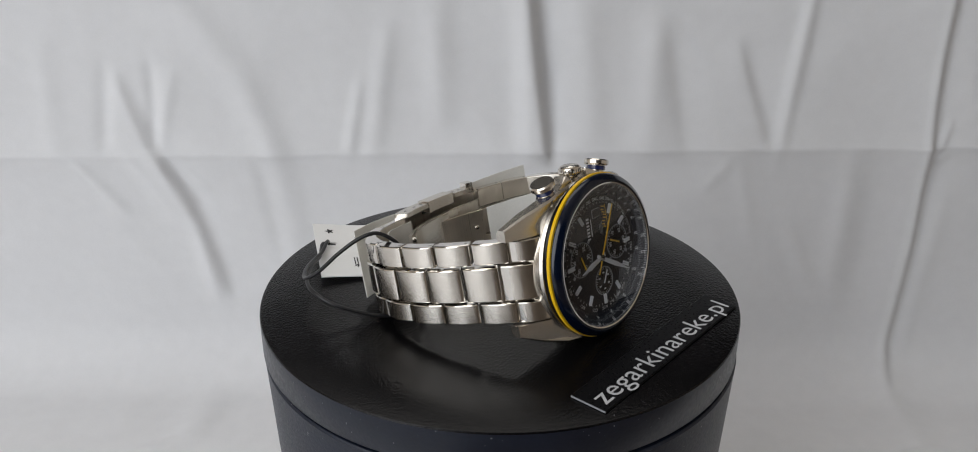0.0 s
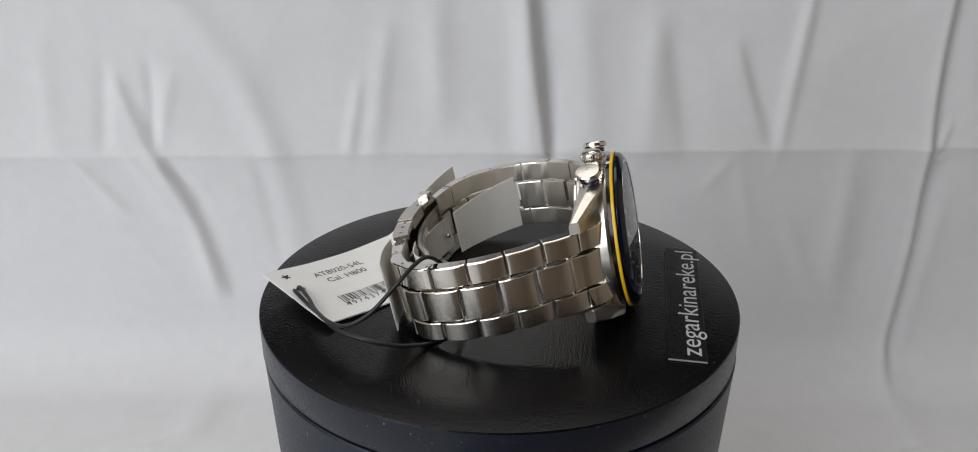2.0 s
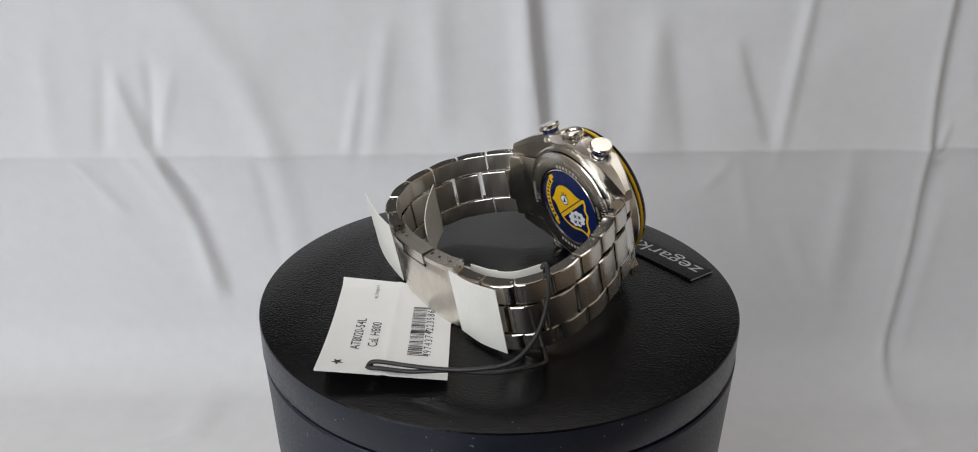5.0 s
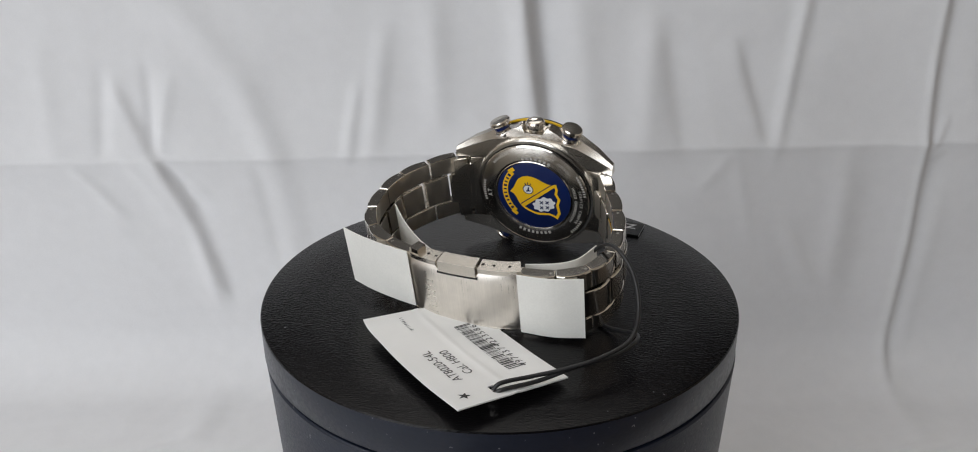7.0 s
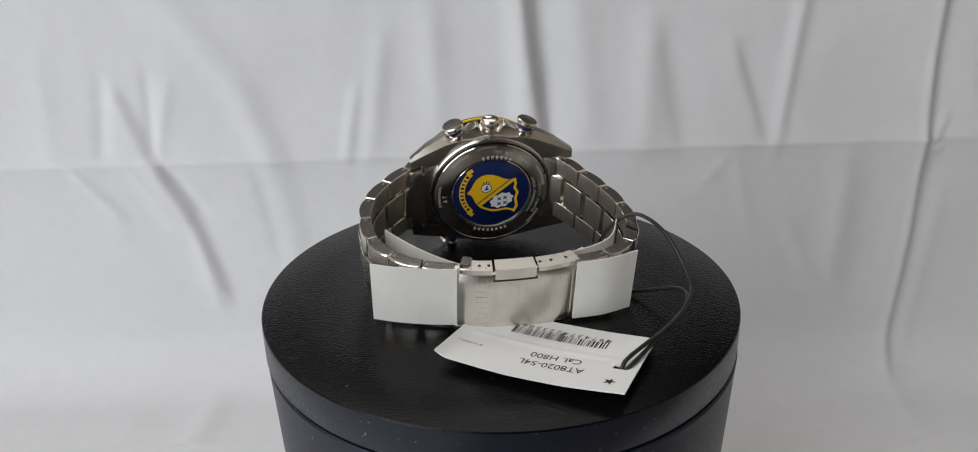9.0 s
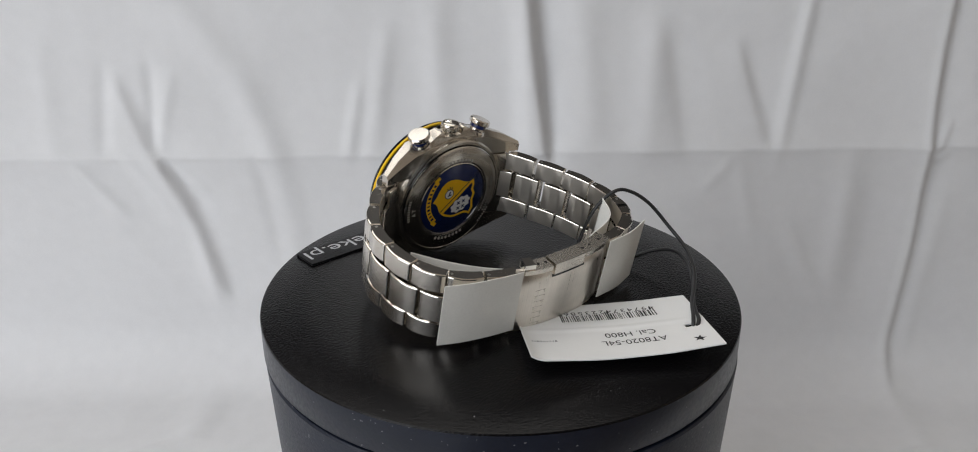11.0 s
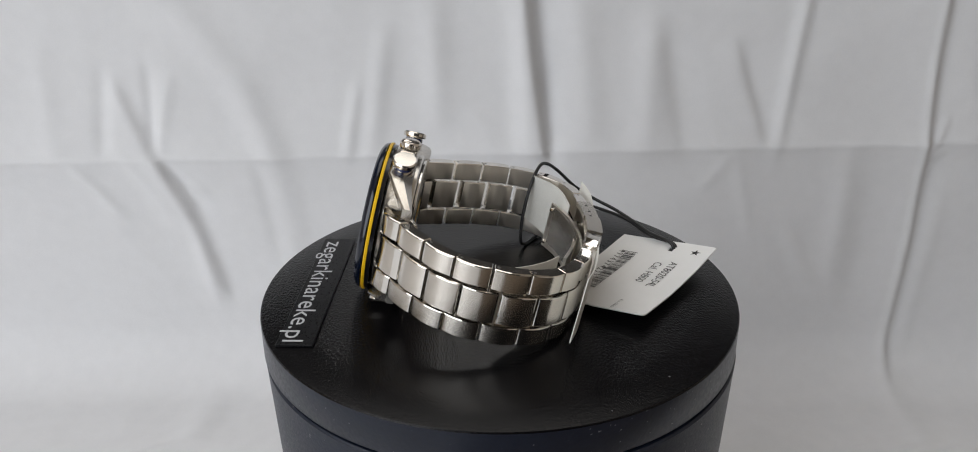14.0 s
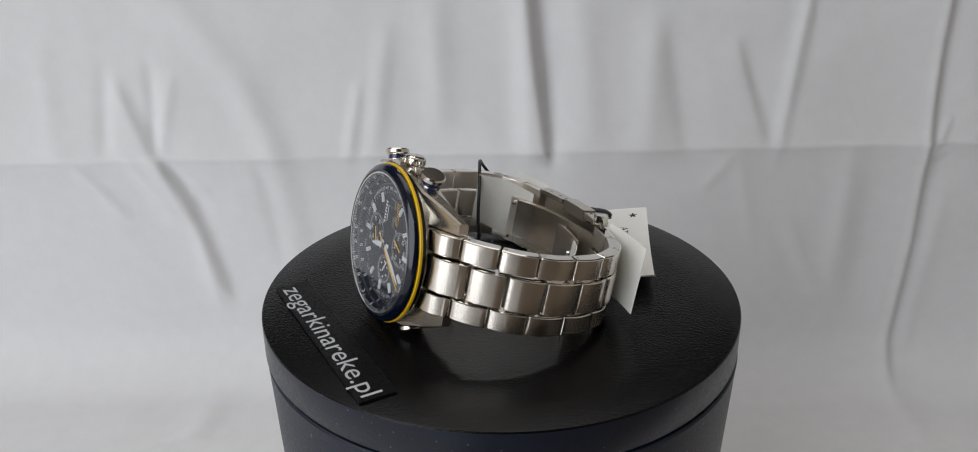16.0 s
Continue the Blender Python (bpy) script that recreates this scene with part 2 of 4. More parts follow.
# ---- the setting ----
def cloth_sheet():
    """A sheet that hangs behind and runs forward over the table, creased where it was folded."""
    WALL, FLOOR, BEND = 0.22, -0.18, 0.035
    xs = np.concatenate([np.linspace(-0.9, -0.33, 40, endpoint=False), np.linspace(-0.33, 0.33, 480), np.linspace(0.34, 0.9, 40)])
    nx = len(xs)
    s = np.concatenate([np.linspace(-0.95, -0.10, 60, endpoint=False), np.linspace(-0.10, 0.26, 260, endpoint=False), np.linspace(0.26, 0.285, 8)])

    def seg(x, q, x0, q0, x1, q1, w, amp, step=0.0):
        """A soft fold along a line, or with step an edge that is higher on one side."""
        dx, dq = x1 - x0, q1 - q0
        ln = math.hypot(dx, dq)
        u = ((x - x0) * dx + (q - q0) * dq) / ln / ln
        d = ((x - x0) * dq - (q - q0) * dx) / ln
        fade = 1 / (1 + np.exp(-(u + 0.02) * 14)) / (1 + np.exp((u - 1.02) * 14))
        return fade * (amp * np.exp(-(d / w) ** 2) + step * np.tanh(d / w) * np.exp(-(d / (5 * w)) ** 2))

    X, Q = np.meshgrid(xs, s)
    # q runs up the hanging part from the table, 0.18 at the height of the disc
    H = np.zeros_like(X)
    fold = 0.138 + 0.022 * X
    H += 0.0044 * np.exp(-np.abs(Q - fold) / 0.020) + 0.0004 * np.exp(-((Q - fold) / 0.002) ** 2)
    # soft folds (start, end, width, height), then the sharper creases
    folds = ((0.011, 0.25, 0.015, 0.14, 0.006, 0.0012), (-0.212, 0.180, -0.218, 0.138, 0.0045, -0.0008), (-0.187, 0.182, -0.190, 0.137, 0.0036, -0.0008), (-0.206, 0.176, -0.193, 0.140, 0.004, 0.0006), (-0.176, 0.178, -0.187, 0.140, 0.004, 0.0006),
             (-0.178, 0.23, -0.138, 0.175, 0.0105, 0.0012), (-0.138, 0.175, -0.124, 0.135, 0.0085, 0.0013), (-0.124, 0.134, -0.116, 0.05, 0.0100, 0.0013),
             (-0.236, 0.129, -0.214, 0.10, 0.004, 0.0009), (-0.189, 0.133, -0.174, 0.104, 0.003, 0.0012), (-0.174, 0.104, -0.167, 0.044, 0.005, 0.0008),
             (-0.076, 0.174, -0.083, 0.137, 0.004, 0.0008), (-0.061, 0.20, -0.070, 0.137, 0.006, 0.0009), (-0.167, -0.021, -0.174, -0.09, 0.010, 0.0010),
             (0.163, 0.093, 0.183, 0.053, 0.005, 0.0007), (0.079, 0.21, 0.081, 0.141, 0.008, 0.0009), (-0.244, 0.199, -0.246, 0.137, 0.007, 0.0005),
             (0.191, 0.135, 0.194, 0.053, 0.008, 0.0009), (-0.034, 0.22, -0.033, 0.154, 0.008, 0.0010), (0.246, 0.11, 0.242, 0.015, 0.006, 0.0008),
             (0.232, 0.001, 0.232, -0.09, 0.009, 0.0007), (0.158, 0.23, 0.151, 0.143, 0.004, 0.0010), (0.04, 0.22, 0.05, 0.15, 0.009, 0.0010),
             (0.236, 0.139, 0.2405, 0.156, 0.0024, 0.0006), (0.233, 0.132, 0.242, 0.139, 0.0028, 0.0004), (0.112, 0.116, 0.126, 0.135, 0.004, 0.0004), (0.130, 0.135, 0.142, 0.09, 0.004, 0.0004),
             (-0.206, 0.134, -0.186, 0.10, 0.004, 0.0005), (-0.184, 0.134, -0.164, 0.112, 0.0034, 0.0005))
    for f in folds:
        H += 2.05 * seg(X, Q, *f)
    for x0, q0, x1, q1, w, amp in ((0.011, 0.26, 0.020, 0.185, 0.0026, 0.0021), (0.020, 0.185, 0.026, 0.138, 0.0022, 0.0025), (0.228, 0.26, 0.229, 0.184, 0.0032, 0.0016),
                                   (0.229, 0.184, 0.231, 0.138, 0.0030, 0.0018), (0.231, 0.138, 0.233, 0.082, 0.0032, 0.0020), (0.233, 0.082, 0.231, 0.0, 0.0035, 0.0021),
                                   (0.126, 0.193, 0.143, 0.148, 0.0026, 0.0009), (-0.190, 0.134, -0.174, 0.10, 0.0024, 0.0021), (-0.174, 0.10, -0.160, 0.05, 0.003, 0.0011),
                                   (-0.205, 0.175, -0.194, 0.139, 0.0030, 0.0008), (-0.136, 0.13, -0.128, 0.07, 0.0040, 0.0007), (0.085, 0.20, 0.098, 0.141, 0.0040, 0.0007)):
        ridge = x0 > 0.2  # the long crease stands up as a ridge
        H += seg(X, Q, x0, q0, x1, q1, w, 1.4 * amp if ridge else 0.0, (1.2 if ridge else 1.9) * amp)
    wave = np.array([[noise.noise((x * 9, q * 6, 3.0)) + 0.5 * noise.noise((x * 25, q * 13, 8.0)) for x in xs] for q in s])
    fine = np.array([[abs(noise.noise((x * 22 + q * 9, q * 16 - x * 7, 5.0))) for x in xs] for q in s])
    H += 0.0011 * (0.5 - fine) * np.clip((np.abs(Q) + 0.02) / 0.08, 0.15, 1)
    H += 0.0013 * wave * np.clip((np.abs(Q) + 0.02) / 0.08, 0.15, 1)
    L = BEND * math.pi / 2
    verts = []
    for i, q in enumerate(s):
        for j, x in enumerate(xs):
            h = H[i, j]
            if q < -0.06:
                edge = max(-0.05, 0.9 + 3.5 * (q + 0.06))  # unseen front edge, cut aslant so that the steel reflects brown wood
                x = -0.9 + (x + 0.9) * (edge + 0.9) / 1.8
            if q < -L / 2:
                p = (x, WALL - BEND + (q + L / 2), FLOOR + max(h, -0.002) + 0.002)
            elif q < L / 2:
                a = (q + L / 2) / BEND
                p = (x, WALL - BEND + (BEND - h) * math.sin(a), FLOOR + BEND - (BEND - h) * math.cos(a) + 0.002)
            else:
                p = (x, WALL - h, FLOOR + BEND + (q - L / 2) + 0.002)
            verts.append(p)
    faces = [(i * nx + j, i * nx + j + 1, (i + 1) * nx + j + 1, (i + 1) * nx + j) for i in range(len(s) - 1) for j in range(nx - 1)]
    me = bpy.data.meshes.new("backdrop")
    me.from_pydata(verts, [], faces)
    me.polygons.foreach_set("use_smooth", [True] * len(faces))
    me.materials.append(cloth)
    tagged(new("backdrop", me), "creased white cotton sheet hung behind and laid under the stand", "cloth backdrop", kind="structure")


def slab(name, x0, y0, z0, x1, y1, z1, mat, label, category):
    bm = bmesh.new()
    bmesh.ops.create_cube(bm, size=1)
    bmesh.ops.scale(bm, vec=((x1 - x0) * 1000, (y1 - y0) * 1000, (z1 - z0) * 1000), verts=bm.verts)
    ob = part(name, bm, mat, m=pose((x0 + x1) / 2, (y0 + y1) / 2, (z0 + z1) / 2))
    tagged(ob, label, category, kind="structure")


def room():
    # nothing here is in view: an added shell that shapes reflections and bounce
    slab("floor", -1.6, -1.6, -0.28, 1.6, 0.9, -0.19, wood, "unseen brown wooden surface added under the sheet, for brown reflections", "surface")
    slab("ceiling", -1.6, -1.6, 1.9, 1.6, 0.9, 2.0, white_paint, "unseen pale ceiling, added for warm bounced light", "ceiling")
    slab("wall_north", -1.6, 0.9, -0.28, 1.6, 1.0, 2.0, plaster, "unseen dark wall added behind the sheet, for dark reflections", "wall")
    slab("wall_south", -1.6, -1.7, -0.28, 1.6, -1.6, 2.0, plaster, "unseen painted wall, added for reflections and bounced light", "wall")
    slab("wall_east", 1.6, -1.7, -0.28, 1.7, 1.0, 2.0, white_paint, "unseen painted wall, added for reflections and bounced light", "wall")
    slab("wall_west", -1.7, -1.7, -0.28, -1.6, 1.0, 2.0, white_paint, "unseen painted wall, added for reflections and bounced light", "wall")


# ---- the turntable ----
def turntable():
    disc = thing("turntable_disc", "round matt black turntable disc with a smooth rim", "turntable")
    bm = lathe([(1, 0), (30, 0), (55, 0), (69.0, 0), (69.4, -0.15), (69.6, -0.6)], 160, "z")
    bmesh.ops.delete(bm, geom=[f for f in bm.faces if len(f.verts) > 4 and f.calc_center_median().z < -0.3], context="FACES_ONLY")
    part("top_face", bm, disc_mat, disc)
    bm = lathe([(69.6, -0.6), (69.6, -10.2), (69.2, -10.8), (60, -10.8)], 160, "z")
    bmesh.ops.delete(bm, geom=[f for f in bm.faces if len(f.verts) > 4], context="FACES_ONLY")
    part("rim", bm, rim_mat, disc, "bluish black painted rim with dust specks")
    base = thing("display_stand", "black tapered drum stand under the turning disc", "stand", mpose(0.25, 0, 0))
    part("drum", lathe([(60, -11.7), (69.1, -11.8), (69.6, -12.3), (69.4, -16), (68.4, -40), (66.4, -75), (63, -120), (60, -178)], 160, "z"), base_mat, base)
    part("bearing", lathe([(40, -10.9), (40, -11.7)], 64, "z"), black_gloss, base)
    return disc


def name_strip():
    """A black strip with white letters lying on the disc."""
    m = mpose(-12.2, -52.6, 0.0, 0, 0, -14.8)
    ob = thing("name_strip", "glossy black strip with white serif lettering lying on disc", "sign", m)
    part("strip", box(66.4, 10.0, 0.7, 0.12, 1, (0, 0, 0.36)), strip_mat, ob)
    bm = letters("zegarkinareke.pl", 5.6)
    xs = [v.co.x for v in bm.verts]
    bmesh.ops.scale(bm, vec=(62.6 / (max(xs) - min(xs)), 1, 1), verts=bm.verts)
    bmesh.ops.translate(bm, vec=(0.5, -1.2, 0.73), verts=bm.verts)
    part("lettering", bm, sign_print, ob, "white painted letters")
    part("cut_end", box(0.12, 9.8, 0.45, 0, 1, (-33.22, 0, 0.38)), print_grey, ob, "pale cut edge")
    return ob


# ---- the watch: x from 12 to 6 o'clock, y to the case back, z to 3 o'clock ----
WATCH = mpose(-9.9, -32.89, 22.24, 0, 0, -15.67) @ pose(0, 0, 0, -12.3)
SIDE12 = ((-17.2, 1.3), (-20.8, 2.4), (-25.0, 7.5), (-30.0, 17.0), (-34.4, 26.5), (-36.9, 36.0), (-36.8, 46.0), (-33.0, 54.0), (-26.0, 58.4), (-15.0, 60.3))
SIDE6 = ((17.6, 1.3), (21.8, 2.4), (26.8, 7.5), (34.0, 15.0), (38.8, 23.0), (40.4, 32.0), (39.0, 43.0), (34.0, 51.2), (27.0, 56.0), (16.0, 59.4))


def half_width(u):
    return 11.0 - 1.4 * u


def bracelet(watch):
    for pts, flip in ((SIDE12, 1), (SIDE6, -1)):
        line, length = spline(pts, 400)
        s = np.linspace(0, length, 401)
        at = lambda d: np.array([np.interp(d, s, line[:, 0]), np.interp(d, s, line[:, 1])])
        first, count = 10.6, 7
        pitch = (length - first) / count
        for row, z_in, z_out in (("outer", 0.485, 1.0), ("outer", -1.0, -0.485), ("centre", -0.428, 0.428)):
            cuts = [0.0] + [first + pitch * k for k in range(count + 1)]
            if row == "centre":
                cuts = [0.0] + [first + 3.2 + pitch * k for k in range(count)] + [length]
            for k, (a, b) in enumerate(zip(cuts, cuts[1:])):
                if b - a < 2:
                    continue
                p, q = at(a + 0.26), at(b - 0.26)
                mid, dirn = (p + q) / 2, q - p
                ln = float(np.linalg.norm(dirn))
                sag = at((a + b) / 2) - mid
                ang = math.degrees(math.atan2(dirn[1], dirn[0]))
                w = half_width((a + b) / 2 / length)
                z0, z1 = w * z_in, w * z_out + (0.9 * (a + b) / 2 / length if z_out == 1.0 else 0)
                thick = 3.3 if row == "outer" else 3.5
                # outline of the link seen along z: a slightly arched bar
                bm = bmesh.new()
                nn = 6
                top, bot = [], []
                arch = float(np.linalg.norm(sag)) * 0.8 + 0.62
                for i in range(nn + 1):
                    u = i / nn - 0.5
                    h = arch * (1 - 4 * u * u)
                    top.append((u * ln, h - arch * 0.3 + (0.35 if row == "centre" else 0)))
                    bot.append((u * ln * (0.92 if row == "outer" else 0.80), 0.25 * h - thick))
                loops = []
                for z, inset in ((z0, 0.46), (z0 + 0.14, 0.15), (z0 + 0.34, 0.0), (z1 - 0.34, 0.0), (z1 - 0.14, 0.15), (z1, 0.46)):
                    loop = [bm.verts.new((x * (1 - 2 * inset * 0.6 / ln), y - inset, z)) for x, y in top]
                    loop += [bm.verts.new((x * (1 - 2 * inset * 0.6 / ln), y + inset * 0.4, z)) for x, y in bot[::-1]]
                    loops.append(loop)
                m = len(loops[0])
                for la, lb in zip(loops, loops[1:]):
                    for i in range(m):
                        bm.faces.new((la[i], la[(i + 1) % m], lb[(i + 1) % m], lb[i]))
                bm.faces.new(loops[0])
                bm.faces.new(loops[-1][::-1])
                ends = [e for e in bm.edges if abs(e.verts[0].co.x - e.verts[1].co.x) < 1e-3 and abs(abs(e.verts[0].co.x) - ln / 2) < 0.25 and abs(e.verts[0].co.y - e.verts[1].co.y) < 0.4 and e.verts[0].co.y > -1.2]
                bmesh.ops.bevel(bm, geom=ends, offset=0.45, segments=3, affect="EDGES", profile=0.5)
                bmesh.ops.recalc_face_normals(bm, faces=bm.faces)
                for f in bm.faces:
                    if abs(f.normal.z) > 0.35 or (abs(f.normal.x) > 0.35 and f.normal.y > 0.2):
                        f.material_index = 1
                    elif f.normal.y < -0.6:
                        f.material_index = 2
                if flip < 0:
                    bmesh.ops.scale(bm, vec=(1, -1, 1), verts=bm.verts)
                name = ("end_link" if k == 0 else row + "_link")
                lk = part(name, bm, [brushed, polished, inner_steel], watch, m=mpose(mid[0], mid[1], 0, 0, 0, ang), smooth=16)
                if row == "outer" and k and z1 > 0:
                    # dark dot on the link's top, coloured as a shaded pin hole
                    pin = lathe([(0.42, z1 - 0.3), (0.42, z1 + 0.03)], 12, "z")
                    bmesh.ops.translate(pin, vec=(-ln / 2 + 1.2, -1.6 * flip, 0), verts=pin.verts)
                    part("pin", pin, shaded_steel, lk)


def clasp(watch):
    line, _ = spline(((-15.4, 60.0), (-12.5, 61.0), (-7, 61.8), (0.5, 62.1), (8, 61.8), (13.5, 60.8), (16.8, 59.4)), 24)
    dip = lambda u: 11.0 - 2.6 / (1 + math.exp(-(8.3 - abs(-15.4 + 32.2 * u - 1.5)) * 3.0 + 6.6))
    bm = ribbon(line, lambda u: -9.7 + (0.5 if u < 0.28 else 0.0), dip, 0.9, 14)
    for v in bm.verts:  # the long edges roll inward
        v.co.y -= 0.085 * max(0, abs(v.co.z - 0.4) - 6.4) ** 2
    cover = part("clasp_cover", bm, brushed_long, watch, "brushed steel folding clasp cover", smooth=50)

    def wall_piece(name, x0, x1, z, depth, mat, tall=1.2, out=0.0):
        """A bar behind the cover that follows its curve, with rounded edges."""
        sub = np.array([(x, np.interp(x, line[:, 0], line[:, 1]) - depth / 2 + out) for x in np.linspace(x0, x1, 9)])
        bm = ribbon(sub, lambda u: z - tall, lambda u: z, depth, 1)
        sharp = [e for e in bm.edges if len(e.link_faces) == 2 and e.calc_face_angle(0) > 0.8]
        bmesh.ops.bevel(bm, geom=sharp, offset=0.3, segments=2, affect="EDGES", profile=0.5)
        return part(name, bm, mat, cover)
    wall_piece("side_wall", -15.3, -4.6, 11.7, 4.4, case_steel, 1.4, 0.3)
    wall_piece("side_wall", 7.3, 15.0, 11.7, 4.4, case_steel, 1.4, 0.3)
    wall_piece("side_wall", -15.3, 16.5, -8.4, 4.0, polished)
    wall_piece("push_button", -3.9, 6.7, 12.1, 4.4, case_steel, 3.3, 0.5)
    # black bar stands for the shaded gap below the button
    wall_piece("button_gap_shade", -4.4, 7.2, 8.75, 1.4, black_gloss, 0.6, 0.5)
    wall_piece("hinge_block", 12.6, 15.2, 13.3, 3.4, polished, 2.2)
    for x in (-12.5, -8.4, -5.4, 8.2, 10.6, 13.4):
        y = np.interp(x, line[:, 0], line[:, 1]) - 2.0
        hole = lathe([(0.45, 11.5), (0.45, 11.74)], 12, "z")
        bmesh.ops.translate(hole, vec=(x, y, 0), verts=hole.verts)
        part("pin_hole", hole, black_gloss, cover)
    # embossed maker's mark as plain bars
    for k in range(7):
        bm = box(3.3, 0.5, 0.24, 0.1, 2, (0, 0, 0.42))
        join(bm, box(0.24, 0.5, 1.2, 0.1, 2, (1.25 if k % 2 else -1.25, 0, 0)))
        part("embossed_mark", bm, case_steel, cover, m=mpose(10.3, np.interp(10.3, line[:, 0], line[:, 1]) + 0.255 - 0.085 * max(0, abs(-7.2 + 1.85 * k) - 6.4) ** 2, -6.8 + 1.85 * k, 0, 0, -10))
    # folding blades inside the loop
    inner, _ = spline(((-15.0, 57.4), (-6, 57.0), (4, 55.6), (13, 53.0)), 24)
    part("folding_blade", ribbon(inner, lambda u: -4.6, lambda u: 5.0, 0.9), brushed_long, watch, "curved brushed steel folding blade")
    inner, _ = spline(((15.8, 57.4), (6, 57.8), (-4, 56.8), (-13, 54.2), (-20, 50.0)), 24)
    part("folding_blade", ribbon(inner, lambda u: -7.2, lambda u: 7.2, 0.9), brushed_long, watch, "curved brushed steel folding blade")
    plate, _ = spline(((2.0, 56.6), (-4, 56.0), (-12, 53.7), (-17.4, 50.7)), 16)
    part("blade_plate", ribbon(plate, lambda u: -5.0, lambda u: 6.9, 0.5), case_steel, watch, "thin inlaid steel plate")
    for k, (z, x0, x1) in enumerate(((3.4, -11.5, -6.0), (1.4, -12.0, -4.5), (-0.6, -12.4, -3.0), (-2.8, -12.0, -2.5))):
        row, _ = spline([(x, np.interp(-x, -plate[:, 0], plate[:, 1]) - 0.2) for x in np.linspace(x1, x0, 5)], 8)
        part("engraved_line", ribbon(row, lambda u: z - 0.3, lambda u: z + 0.3, 0.12, 1), satin, watch)
    for x, y, z in ((-18.6, 50.2, 5.6), (-18.6, 50.2, -5.4), (10, 53.3, 0)):
        rivet = lathe([(0.01, 0.9), (0.5, 0.75), (0.75, 0.3), (0.75, -0.3)], 16, "y")
        bmesh.ops.scale(rivet, vec=(1, -1, 1), verts=rivet.verts)
        part("rivet", rivet, polished, watch, m=mpose(x, y, z, 0, 0, 38 if x < 0 else -30))


def dial_point(a, r):
    """x and z on the dial for a clock angle in degrees from 12 and a radius."""
    return -r * math.cos(radians(a)), r * math.sin(radians(a))


def flat(bm, x, z, y, turn):
    """Lays an xy drawing on the dial, its up towards 12 when turn is 0, readable from the front."""
    m = Matrix(((0, -1, 0, 0), (0, 0, -1, 0), (1, 0, 0, 0), (0, 0, 0, 1)))
    bmesh.ops.transform(bm, matrix=Matrix.Translation((x, y, z)) @ m @ Matrix.Rotation(radians(-turn), 4, "Z"), verts=bm.verts)
    return bm


def ring(r0, r1, n=48, y=0.0):
    return lathe([(r0, y), (r1, y), (r1, y + 0.06), (r0, y + 0.06)], n, "y", close=True)


def bars(items):
    """Flat bars (x, y, width, height, turn) joined in one drawing."""
    bm = bmesh.new()
    for x, y, w, h, t in items:
        c, s = math.cos(radians(t)), math.sin(radians(t))
        bm.faces.new([bm.verts.new((x + c * a * w / 2 - s * b * h / 2, y + s * a * w / 2 + c * b * h / 2, 0)) for a, b in ((-1, -1), (1, -1), (1, 1), (-1, 1))])
    return bm


def around(n, r, w, h, skip=lambda k: False):
    return [(r * math.sin(2 * math.pi * k / n), r * math.cos(2 * math.pi * k / n), w, h, -360 * k / n) for k in range(n) if not skip(k)]


